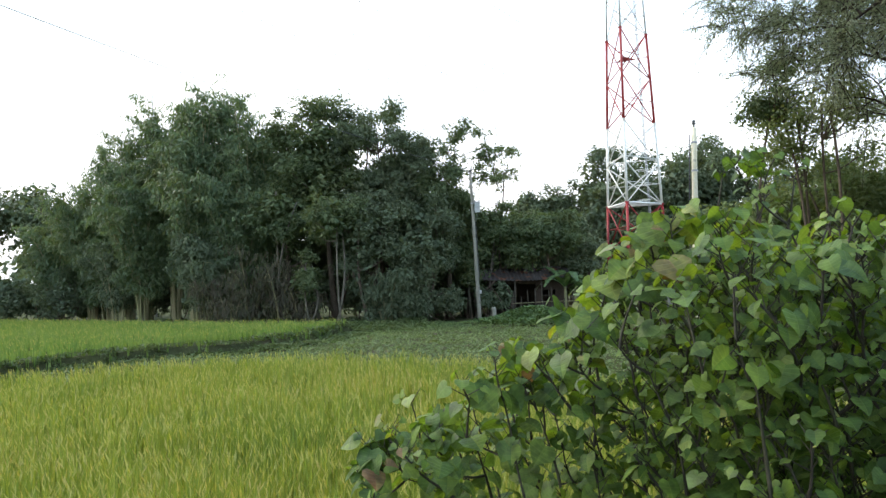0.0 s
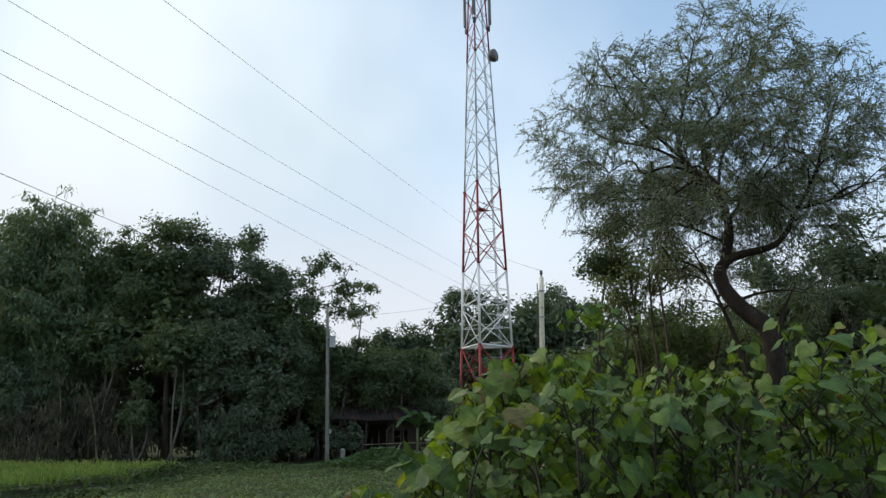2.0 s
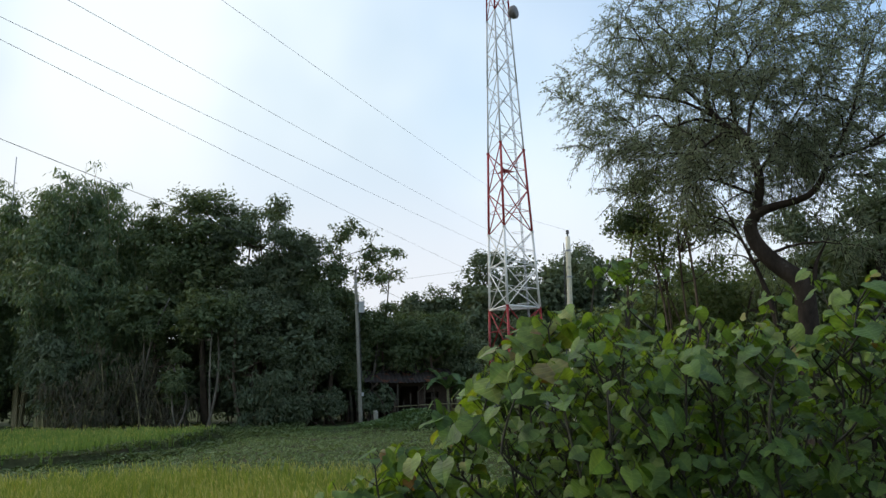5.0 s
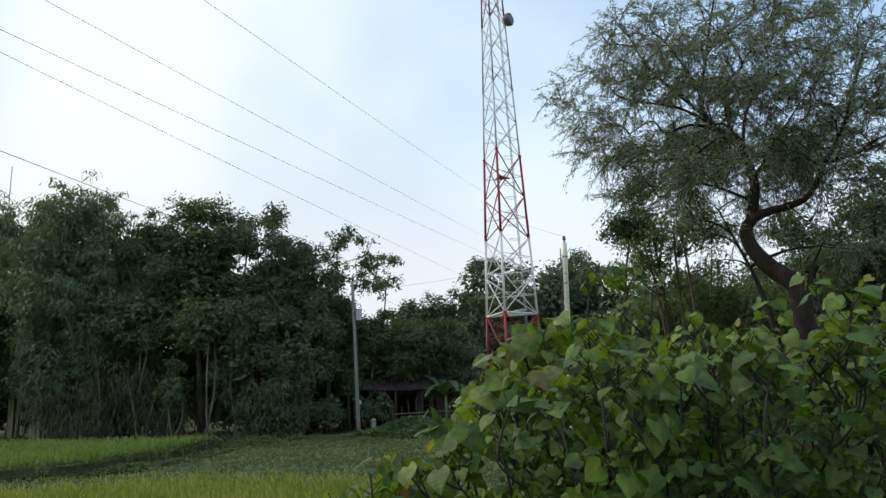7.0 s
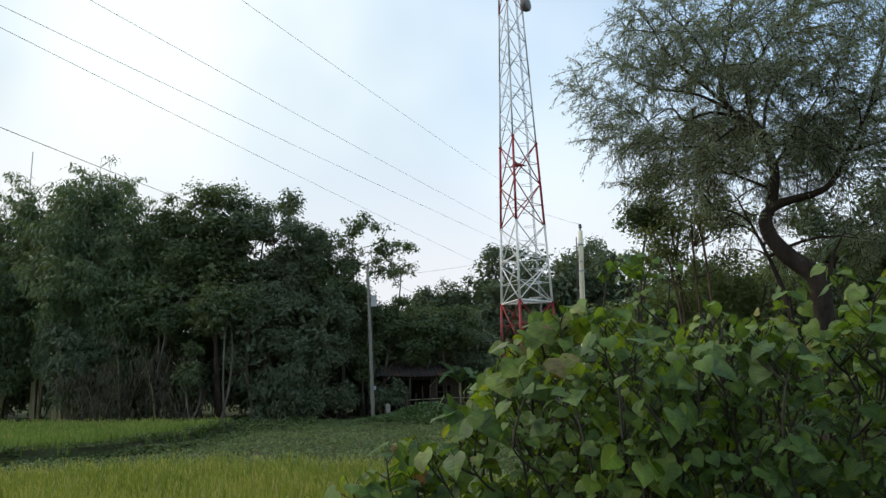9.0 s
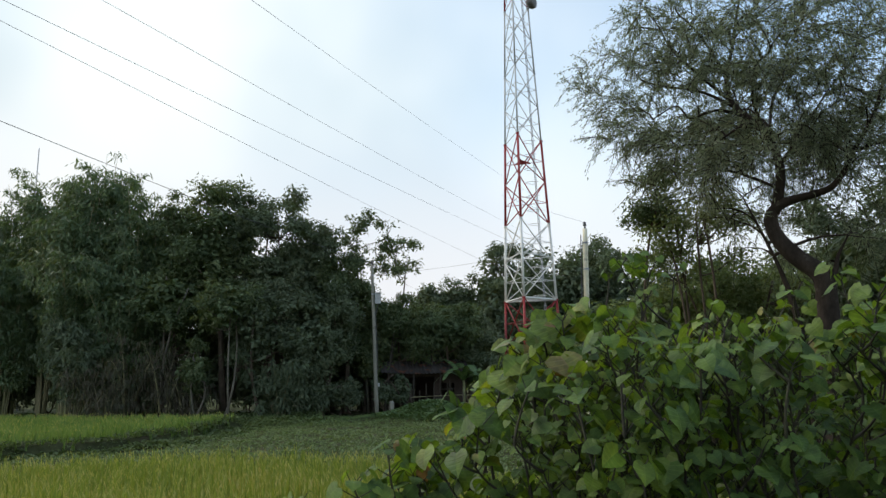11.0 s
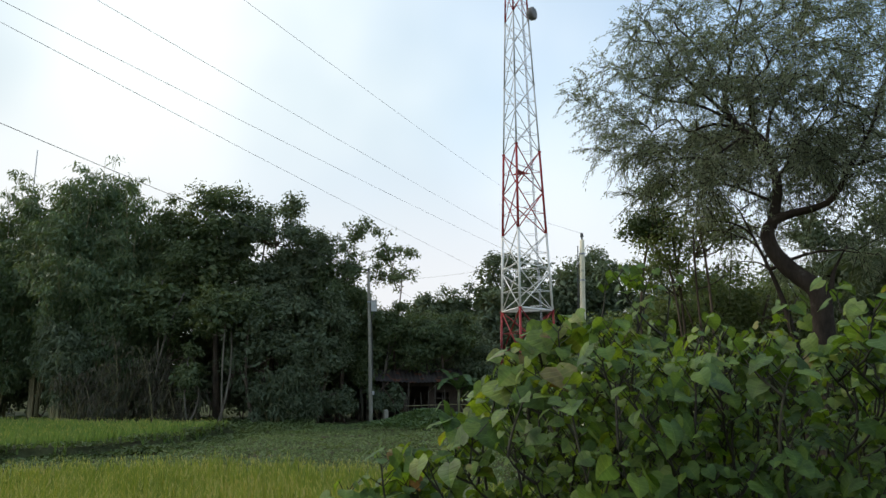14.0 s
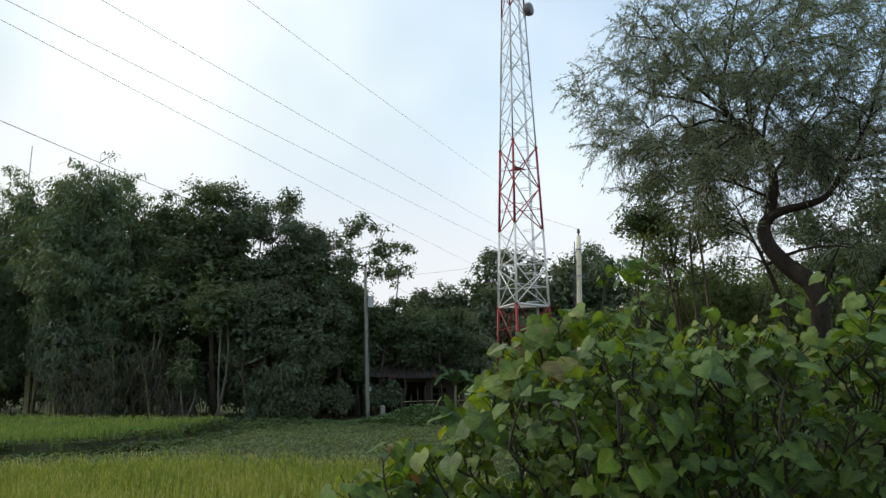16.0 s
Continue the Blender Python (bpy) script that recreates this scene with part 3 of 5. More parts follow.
def bamboo(at, height, spread, culms, mat, label, dry=False):
    """A clump of arching culms hung with leafy sprays."""
    reseed(*at)
    t = thing("bamboo_clump", (at[0], at[1], float(ground_z(*at)) - 0.05), label, "bamboo", "bamboo grove")
    leaf = Geo()
    for _ in range(culms):
        wood = Geo()
        az = rng.uniform(0, 2 * np.pi)
        o = np.array([math.cos(az), math.sin(az), 0])
        h = height * rng.uniform(0.70, 1.12)
        s = spread * rng.uniform(0.25, 1.0)
        u = np.linspace(0, 1, 12)
        pts = o * (0.25 + 0.7 * rng.uniform() * u + s * u[:, None].T ** 2.3).T + np.array([0, 0, 1]) * (h * (u - 0.18 * (s / spread) * u ** 5))[:, None]
        wood.tube(pts, np.linspace(0.055, 0.008, 12), 6, cap=False)
        sprays = 24
        w = rng.uniform(0.26 if not dry else 0.05, 1.0, sprays)
        p = np.stack([np.interp(w, u, pts[:, j]) for j in range(3)], 1)
        side = ball(sprays)
        side[:, 2] *= 0.4
        p2 = p + side * rng.uniform(0.3, 1.15, sprays)[:, None] * (1.15 - 0.5 * w)[:, None]
        for a_, b_ in zip(p[::3], p2[::3]):
            wood.tube([a_, b_], [0.012, 0.005], 4, cap=False)
        part("culm", wood, M_CULM, t, smooth=True)
        foliage(leaf, p2, rng.uniform(0.30, 0.70, sprays), 9 if dry else 24, 0.40 if dry else 0.35, 0.07 if dry else 0.085, 2.0 if dry else 0.9)
    if not dry and height > 6:
        k = culms * 3
        w = rng.uniform(0.42, 0.86, k)
        az = rng.uniform(0, 2 * np.pi, k)
        q = np.stack([np.cos(az) * spread * 0.75 * w ** 1.6, np.sin(az) * spread * 0.75 * w ** 1.6, height * w], 1)
        foliage(leaf, q, rng.uniform(0.5, 0.9, k), 36, 0.42, 0.14, 0.9)
    part("leaves", leaf, mat, t)
    return t


B = "feathery green bamboo clump with arching culms"
for bx, by, bh, bs, bn in [(-15.3, 43.4, 15.8, 2.0, 26), (-18.6, 45.5, 14.6, 2.9, 32), (-12.6, 42.8, 13.9, 2.2, 26), (-22.6, 47.0, 12.4, 3.2, 30), (-16.2, 42.8, 12.5, 3.0, 28), (-26.0, 48.6, 10.0, 3.2, 26), (-20.4, 44.4, 10.0, 2.8, 24), (-13.2, 41.8, 9.5, 2.6, 22), (-24.2, 47.2, 8.0, 2.8, 20), (-21.4, 47.5, 14.2, 2.8, 28), (-11.2, 43.6, 12.6, 2.2, 22), (-17.0, 44.6, 14.6, 2.2, 24), (-23.4, 49.0, 12.6, 3.0, 24), (-28.4, 48.4, 7.4, 2.8, 20)]:
    bamboo((bx, by), bh * 1.09, bs, bn, M_BAMBOO, B)
for bx, by, bh, bs, bn in [(-11.6, 39.2, 5.0, 1.7, 6), (-13.6, 40.0, 3.8, 1.4, 4), (-9.6, 38.8, 4.6, 1.5, 5), (-12.6, 38.6, 2.8, 1.2, 4), (-8.3, 38.4, 3.0, 1.1, 4)]:
    bamboo((bx, by), bh, bs, bn, M_BAMBOO_DRY, "brown dried bamboo shoots drooping at the grove's foot", True)

G1 = "dense dark green broad-leaved tree at the field's edge"
G2 = "slender pale-stemmed tree in front of the grove"
tree((-7.2, 41.4), 15.7, 3.0, 3.5, 120, 85, 0.26, M_LEAF, M_BARK, 0.24, 2, G1)
tree((-9.6, 42.4), 15.2, 2.6, 3.0, 90, 80, 0.26, M_LEAF, M_BARK, 0.2, 1, G1)
tree((-3.9, 41.4), 14.7, 2.7, 6.5, 90, 62, 0.26, M_LEAF_DARK, M_BARK, 0.2, 3, G1, shell=0.75, core=False)
tree((-1.7, 41.0), 12.7, 2.3, 3.0, 90, 80, 0.26, M_LEAF_DARK, M_BARK, 0.2, 1, G1, shell=0.65)
tree((-4.4, 41.8), 11.0, 2.8, 2.5, 90, 85, 0.26, M_LEAF_DARK, M_BARK, 0.2, 1, G1)
tree((0.2, 40.6), 10.2, 2.1, 2.6, 80, 85, 0.24, M_LEAF, M_BARK, 0.18, 1, G1)
tree((-4.6, 39.0), 8.8, 2.6, 2.2, 90, 80, 0.24, M_LEAF_DARK, M_BARK, 0.16, 2, G1)
tree((-1.2, 38.8), 8.0, 2.3, 2.0, 80, 80, 0.24, M_LEAF_DARK, M_BARK, 0.15, 2, G1)
tree((-6.2, 37.5), 8.2, 2.1, 4.4, 34, 75, 0.24, M_LEAF, M_BARK_PALE, 0.075, 2, G2, shell=0.5)
tree((-7.9, 37.7), 4.6, 1.1, 1.4, 22, 60, 0.22, M_LEAF, M_BARK_PALE, 0.06, 2, G2)
tree((-9.8, 39.6), 9.4, 1.9, 5.0, 34, 75, 0.24, M_LEAF, M_BARK_PALE, 0.09, 2, G2)
A1 = "slim open-crowned tree with airy branches beside the pole"
tree((1.6, 41.0), 12.6, 1.7, 9.0, 52, 13, 0.25, M_LEAF, M_BARK_PALE, 0.10, 1, A1, lean=(0.1, 0), clump=0.13, core=False, airy=True)
tree((1.9, 41.2), 11.0, 1.9, 8.0, 62, 13, 0.25, M_LEAF, M_BARK_PALE, 0.10, 1, A1, lean=(1.7, 0), clump=0.12, core=False, airy=True)
tree((2.6, 41.0), 8.0, 1.0, 4.8, 26, 18, 0.23, M_LEAF, M_BARK_PALE, 0.08, 1, A1, lean=(1.0, 0), clump=0.2, core=False, airy=True)
tree((1.9, 41.5), 7.4, 2.0, 1.2, 75, 80, 0.24, M_LEAF, M_BARK, 0.14, 2, G1)
tree((4.2, 41.4), 7.2, 2.4, 2.8, 80, 70, 0.24, M_LEAF, M_BARK, 0.14, 2, G1)
tree((6.8, 41.0), 6.6, 2.3, 2.8, 60, 70, 0.24, M_LEAF, M_BARK, 0.12, 2, G1)
tree((8.6, 43.0), 7.0, 2.3, 1.6, 70, 80, 0.26, M_LEAF_DARK, M_BARK, 0.12, 2, G1)
tree((4.2, 46.5), 7.2, 2.4, 1.0, 70, 80, 0.26, M_LEAF_DARK, M_BARK, 0.14, 2, G1)
tree((7.0, 46.5), 6.2, 2.3, 1.0, 70, 80, 0.26, M_LEAF_DARK, M_BARK, 0.14, 2, G1)
# second row that closes the grove behind
for bx, by, bh in [(-22.5, 51, 9.5), (-17.5, 50, 11.0), (-12.5, 48.5, 12.0), (-8.0, 47, 11.5), (-4.0, 46, 10.8), (-0.5, 45, 9.6), (-28.5, 54, 7.5)]:
    tree((bx, by), bh, 3.3, 0.8, 70, 40, 0.40, M_LEAF_DARK, M_BARK, 0.2, 2, "shadowy tree deep inside the grove", shell=0.4)
# thickets and drooping young bamboo at the foot of the grove
for bx, by, bh, br in [(0.2, 39.2, 2.4, 1.3), (3.1, 39.7, 3.0, 1.1), (-27.5, 47.5, 4.6, 2.4)]:
    tree((bx, by), bh, br, 0.2, 32, 60, 0.2, M_LEAF_DARK, M_BARK, 0.05, 4, "tangled dark thicket under the grove trees", name="thicket", shell=0.3, clump=0.24)
for bx, by, bh, bs, bn in [(-15.0, 40.6, 6.4, 1.5, 9), (-22.4, 45.0, 6.6, 1.8, 9), (-3.4, 38.4, 3.4, 1.1, 7), (-1.2, 39.0, 3.0, 1.0, 6)]:
    bamboo((bx, by), bh, bs, bn, M_LEAF_DARK, "young drooping bamboo at the foot of the grove")
for bx, by in [(-3.2, 43.0), (-5.4, 43.4), (-7.6, 44.4), (-10.0, 45.0), (1.2, 43.5), (-1.6, 44.0), (3.0, 47.0), (6.5, 47.5), (10.5, 47.0), (-20.0, 49.6), (-16.2, 48.4), (-24.0, 51.2), (-13.0, 47.2), (-28.0, 51.5), (-31.0, 50.5), (-35.0, 52.0), (-33.0, 49.0), (-27.0, 51.0)]:
    tree((bx, by), 4.2, 2.2, 0.1, 32, 40, 0.34, M_LEAF_DARK, M_BARK, 0.06, 4, "tangled dark thicket under the grove trees", name="thicket", shell=0.3, clump=0.24)
# trees far off
F = "distant tree with a rounded dark green crown"
for bx, by, bh, br, cb in [(-33.0, 54, 10.6, 3.6, 2.0), (-39, 53, 11.5, 3.8, 2.0), (-29.5, 57, 7.0, 3.0, 1.0), (-45, 56, 12, 4, 2),
                           (8.6, 60, 8.8, 2.6, 1.0), (11.0, 59.5, 9.8, 2.6, 1.0), (13.8, 59, 11.9, 2.8, 1.0), (17.4, 58.5, 13.0, 3.4, 1.0), (21.6, 57, 12.9, 3.7, 2.0),
                           (24.0, 56.5, 12.3, 3.2, 1.0), (16.0, 60, 11.0, 3.2, 0.5), (20.0, 55, 8.4, 2.6, 0.5), (28.0, 55, 10.5, 3.2, 1.0), (32.5, 53, 10.2, 3.2, 1.0), (37, 50, 10.5, 3.5, 1.0), (5.2, 62, 7.5, 2.6, 1.0), (10.0, 52, 5.0, 2.2, 0.3), (42, 46, 10.5, 3.6, 1.0), (16.4, 55.5, 10.6, 3.2, 0.5), (19.8, 54.5, 11.4, 3.0, 0.5), (13.6, 57.0, 10.0, 3.0, 0.5)]:
    tree((bx, by), bh * 1.27, br * 1.1, cb, 84, 42, 0.37, M_LEAF_DARK, M_BARK, 0.2, 1, F, shell=0.45, clump=0.19)


def far_woods():
    """A belt of woodland that closes the horizon."""
    g = Geo()
    n_ = 620
    az = np.linspace(0, 2 * np.pi, n_) + rng.normal(0, 0.01, n_)
    d = rng.uniform(95, 135, n_)
    h = rng.uniform(4.5, 8.5, n_)
    for zf in (0.12, 0.4, 0.68, 0.9):
        c = np.stack([np.sin(az) * d, np.cos(az) * d, h * zf], 1) + rng.normal(0, 0.5, (n_, 3))
        foliage(g, c, 1.6 * (1.25 - 0.5 * zf) * rng.uniform(0.7, 1.2, n_), 13, 1.5, 1.0)
    ob = new("distant_woods", g.mesh("distant_woods", M_LEAF_DARK))
    tagged(ob, "far belt of dark woodland along the horizon", "woods", kind="stuff")


far_woods()

# ---------------------------------------------------------------- the large tree beside the road
def big_tree():
    reseed(9.5, 11.65)
    t = thing("roadside_tree", (9.5, 11.65, -0.05), "large spreading tree with a crooked dark trunk and fine drooping leaves", "tree")
    o = np.array([9.5, 11.65, -0.05])
    wood, crown = Geo(), Geo()

    def spline(pts, k=5):
        pts = np.asarray(pts, float)
        u = np.linspace(0, len(pts) - 1, (len(pts) - 1) * k + 1)
        p = np.stack([np.interp(u, np.arange(len(pts)), pts[:, j]) for j in range(3)], 1)
        for _ in range(3):
            p[1:-1] = (p[:-2] + 2 * p[1:-1] + p[2:]) / 4
        return p

    main = spline([(9.40, 11.76, -0.1), (9.44, 11.73, 2.4), (9.48, 11.69, 3.64), (9.47, 11.63, 4.2), (9.40, 11.69, 4.43), (9.2, 11.85, 4.64), (9.0, 12.0, 4.92), (8.84, 12.12, 5.25), (8.79, 12.16, 5.56), (8.84, 12.12, 5.75), (8.95, 11.98, 5.87), (9.14, 11.77, 5.94), (9.36, 11.5, 5.96), (9.53, 11.2, 6.02), (9.69, 11.06, 6.27), (9.83, 10.93, 6.67), (10.2, 10.7, 7.3), (10.5, 10.6, 8.2), (11.0, 10.6, 9.2)], 4) - o
    wood.tube(main, np.interp(np.linspace(0, 1, len(main)), [0, 0.15, 0.3, 0.42, 0.52, 0.62, 0.8, 1], [0.27, 0.20, 0.175, 0.145, 0.115, 0.085, 0.05, 0.02]), 10)
    rise = spline([(8.87, 12.1, 5.7), (8.99, 12.01, 6.19), (9.04, 11.97, 6.61), (9.04, 12.1, 7.15), (8.88, 12.21, 7.69), (8.69, 12.48, 7.97), (8.52, 12.71, 8.43), (8.51, 12.72, 9.0), (8.67, 12.61, 9.63), (8.83, 12.5, 10.55), (9.01, 12.37, 11.4)]) - o
    wood.tube(rise, np.linspace(0.11, 0.016, len(rise)), 8)
    burl = spline([(9.47, 11.63, 4.1), (9.62, 11.5, 4.4), (9.66, 11.46, 4.7), (9.9, 11.3, 5.2)]) - o
    wood.tube(burl, np.linspace(0.085, 0.012, len(burl)), 6)
    second = spline([(9.35, 12.2, -0.1), (9.3, 12.25, 3.2), (9.16, 12.3, 4.1), (9.0, 12.4, 4.8), (8.6, 12.7, 6.2)]) - o
    wood.tube(second, np.linspace(0.10, 0.016, len(second)), 8)
    # boughs that fan out of the fork
    fans = [((8.52, 12.71, 8.43), (7.3, 13.0, 9.9), (6.6, 13.0, 11.2)), ((8.6, 12.6, 8.2), (7.3, 13.4, 9.0), (6.4, 13.6, 9.7)), ((8.69, 12.48, 7.97), (7.5, 12.7, 7.9), (6.6, 13.4, 8.2)),
            ((8.88, 12.21, 7.69), (7.6, 12.0, 7.1), (6.5, 12.6, 6.6)), ((8.95, 12.1, 7.4), (9.3, 11.9, 8.6), (9.9, 11.7, 10.8)), ((9.04, 11.97, 6.7), (9.9, 11.8, 7.9), (11.2, 11.2, 9.6)),
            ((9.04, 12.1, 7.1), (9.2, 13.0, 8.4), (9.6, 14.4, 9.8)), ((8.9, 12.2, 7.6), (8.2, 11.3, 8.6), (7.8, 10.4, 9.6)), ((9.83, 10.93, 6.67), (10.9, 10.6, 7.0), (12.2, 10.4, 7.6)),
            ((8.51, 12.72, 9.0), (7.9, 12.8, 10.2), (7.6, 12.6, 11.6)), ((8.67, 12.61, 9.6), (9.3, 12.7, 10.6), (9.9, 12.8, 11.8)), ((9.0, 12.0, 6.2), (8.2, 12.9, 6.9), (7.3, 13.7, 6.6))]
    limbs = [main[56:], rise[12:], second[15:]]
    for a_, b_, c_ in fans:
        c_ = np.array(b_) * 0.35 + np.array(c_) * 0.65
        q = spline([a_, (np.array(a_) * 0.5 + np.array(b_) * 0.5) + rng.normal(0, 0.16, 3), b_, (np.array(b_) * 0.5 + np.array(c_) * 0.5) + rng.normal(0, 0.2, 3), c_]) - o
        wood.tube(q, np.linspace(0.038, 0.010, len(q)), 6)
        limbs.append(q[3:])
    # twig ends fill an uneven dome
    m = 880
    d = ball(m * 3)
    d = d[d[:, 2] > -0.78][:m]
    r = 0.30 + 0.70 * rng.uniform(0, 1, m) ** 0.55
    lobes = 1 + 0.14 * np.sin(3.1 * np.arctan2(d[:, 1], d[:, 0]) + 4 * d[:, 2])
    lobes = lobes * np.where(d[:, 2] > 0.1, 1.16, 0.88)
    ends = d * (r * lobes)[:, None] * np.array([3.75, 3.6, 3.55]) + np.array([9.05, 12.1, 8.25]) - o
    low = np.stack([rng.uniform(6.9, 11.9, 170), rng.uniform(10.4, 13.8, 170), rng.uniform(4.9, 7.6, 170)], 1)
    low = low[np.hypot(low[:, 0] - 9.4, low[:, 1] - 11.7) > 0.5] - o
    ends = np.concatenate([ends, low])
    # the lower crown hangs open on the road side of the bent trunk
    near = (ends + o) @ np.array([0.62, 0.78, 0])
    across = (ends + o) @ np.array([0.78, -0.62, 0])
    bare = (ends[:, 2] < 6.4) & (near < 15.6) & (across > -0.95) & (across < 2.6)
    ends = ends[~bare | (rng.uniform(0, 1, len(ends)) < 0.12)]
    across = (ends + o) @ np.array([0.78, -0.62, 0])
    # its top slopes down towards the road
    near = (ends + o) @ np.array([0.62, 0.78, 0])
    roof = 2.6 + (np.interp(across, [-4.4, -3.8, -3.1, -1.8, -0.9, 0.0, 0.7, 1.5, 2.0, 2.6, 4.0], [10.2, 11.1, 11.9, 12.0, 12.2, 12.5, 11.9, 11.2, 10.7, 10.1, 9.2]) - 2.8) * near / 15
    keep = (across > np.where(ends[:, 2] > 8.4, -4.4, -4.0)) & (ends[:, 2] + o[2] < roof - 0.15)
    ends, across = ends[keep], across[keep]
    ends = ends[rng.uniform(0, 1, len(ends)) < np.where(across > 1.0, 0.55, 1.0) * np.where(ends[:, 2] < 7.4, 0.62, 1.0) * np.where((ends[:, 2] < 8.2) & (across < -0.6), 0.72, 1.0)]
    allp = np.concatenate(limbs)
    allr = np.concatenate([np.linspace(0.06, 0.02, len(q)) for q in limbs])
    sprays = []
    nodes = list(zip(allp, allr))
    order = np.argsort(np.linalg.norm(ends - np.array([-0.4, 0.3, 8.0]), axis=1))
    for q in ends[order]:
        ps = np.array([p for p, _ in nodes])
        dist = np.linalg.norm(ps - q, axis=1) + 0.8 * np.maximum(0, ps[:, 2] - q[2] + 0.3)
        j = int(np.argmin(dist))
        p0, r0 = nodes[j]
        ln = np.linalg.norm(q - p0)
        pts = curve_between(p0, q, np.array([*rng.normal(0, 0.06, 2), 0.10]) * ln, 6)
        r1 = min(r0 * 0.75, 0.012 + 0.022 * ln)
        wood.tube(pts, np.linspace(r1, 0.009, 6), 5, cap=False)
        for w in (2, 3, 4):
            nodes.append((pts[w], r1 * (1 - w / 7)))
        thick = noise.noise(Vector(q) * 0.62)
        if thick < -0.38:
            continue
        for w in (2, 3, 4, 5, 5)[0 if thick > -0.15 else 2:]:
            sprays.append((pts[w], unit(pts[w] - p0 + 1e-3)))
    # drooping sprays of small leaves
    for p, out in sprays:
        for _ in range(2):
            way = unit(out * 0.6 + ball(1)[0] * 0.8 + np.array([0, 0, 0.05]))
            ln = rng.uniform(0.3, 0.85)
            u = np.linspace(0.1, 1, 8)
            pts = p + way * ln * u[:, None] + np.array([0, 0, -1]) * (0.36 * ln * u ** 2)[:, None]
            wood.tube(pts[[0, 3, 7]], [0.007, 0.006, 0.004], 3, cap=False)
            k = 27
            j = rng.integers(0, 8, k)
            b = pts[j] + rng.normal(0, 0.03, (k, 3))
            lw = unit(way * 0.6 + ball(k) * 0.6 + np.array([[0, 0, -0.65]]))
            crown.leaves(b, lw, ball(k), rng.uniform(0.05, 0.105, k), rng.uniform(0.014, 0.024, k))
    part("trunk", wood, M_BARK_DARK, t, "crooked dark bark trunk and branches", smooth=True)
    part("crown", crown, M_FINE, t, "fine drooping small leaves")


big_tree()

R1 = "leafy tree with thin stems among roadside shrubs"
tree((9.6, 17.2), 7.8, 1.6, 4.6, 54, 34, 0.13, M_LEAF_OLIVE, M_BARK, 0.045, 2, R1, shell=0.3, clump=0.16, core=False)
tree((9.9, 15.9), 7.6, 1.4, 4.2, 40, 32, 0.13, M_LEAF_OLIVE, M_BARK, 0.04, 2, R1, shell=0.3, clump=0.18, core=False)
tree((8.8, 16.9), 8.3, 1.15, 5.0, 50, 40, 0.13, M_LEAF, M_BARK, 0.04, 2, R1, shell=0.3, clump=0.18, core=False)
for bx, by, bh in [(11.0, 17.6, 6.3), (12.1, 16.8, 6.0), (10.4, 18.6, 5.8)]:
    tree((bx, by), bh, 1.4, 2.4, 60, 34, 0.14, M_LEAF_OLIVE, M_BARK, 0.04, 2, R1, shell=0.3, clump=0.2, core=False)
for bx, by, bh, br in [(11.6, 19.5, 6.0, 1.9), (13.6, 20.6, 6.8, 2.1), (15.2, 19.4, 6.4, 1.8), (12.4, 22.5, 5.8, 2.2), (10.4, 21.5, 5.2, 1.9), (16.8, 19.6, 5.6, 1.7)]:
    tree((bx, by), bh, br, 1.4, 85, 36, 0.15, M_LEAF_OLIVE, M_BARK, 0.08, 3, R1, shell=0.25, clump=0.15, core=False)
for bx, by, bh, br in [(9.2, 19.0, 5.0, 1.5), (10.6, 18.2, 4.9, 1.5), (12.0, 17.2, 4.9, 1.5), (13.4, 16.6, 4.6, 1.4), (10.2, 25, 5.0, 2.0), (12.6, 25, 5.0, 2.2), (15.2, 24, 4.8, 2.2), (17.8, 22, 4.8, 2.2), (14.0, 20.5, 4.6, 1.8), (11.5, 21.0, 4.2, 1.6), (20.0, 19.5, 5.6, 2.2), (8.6, 28.5, 4.2, 1.8)]:
    tree((bx, by), bh, br, 0.4, 60, 44, 0.22, M_LEAF_OLIVE, M_BARK, 0.07, 4, "tall shrubby thicket behind the roadside bush", name="thicket", shell=0.4, clump=0.18)
tree((14.3, 15.4), 7.5, 1.5, 0.6, 90, 60, 0.18, M_LEAF_DARK, M_BARK_DARK, 0.12, 2, G1)
tree((16.4, 18.6), 8.4, 2.0, 0.6, 100, 75, 0.2, M_LEAF_DARK, M_BARK_DARK, 0.16, 2, G1)
tree((18.0, 18.9), 8.6, 1.9, 0.8, 90, 85, 0.2, M_LEAF_DARK, M_BARK_DARK, 0.2, 2, G1)
tree((19.2, 17.8), 10.6, 2.3, 0.8, 110, 85, 0.2, M_LEAF_DARK, M_BARK_DARK, 0.2, 2, G1)
tree((20.8, 17.2), 10.8, 2.5, 0.8, 110, 85, 0.2, M_LEAF_DARK, M_BARK_DARK, 0.2, 2, G1)
tree((22.5, 16.0), 11.5, 3.2, 2.0, 110, 85, 0.2, M_LEAF_DARK, M_BARK_DARK, 0.2, 2, G1)
tree((14.0, 22.5), 4.8, 1.8, 0.4, 70, 85, 0.2, M_LEAF_DARK, M_BARK_DARK, 0.14, 2, G1)


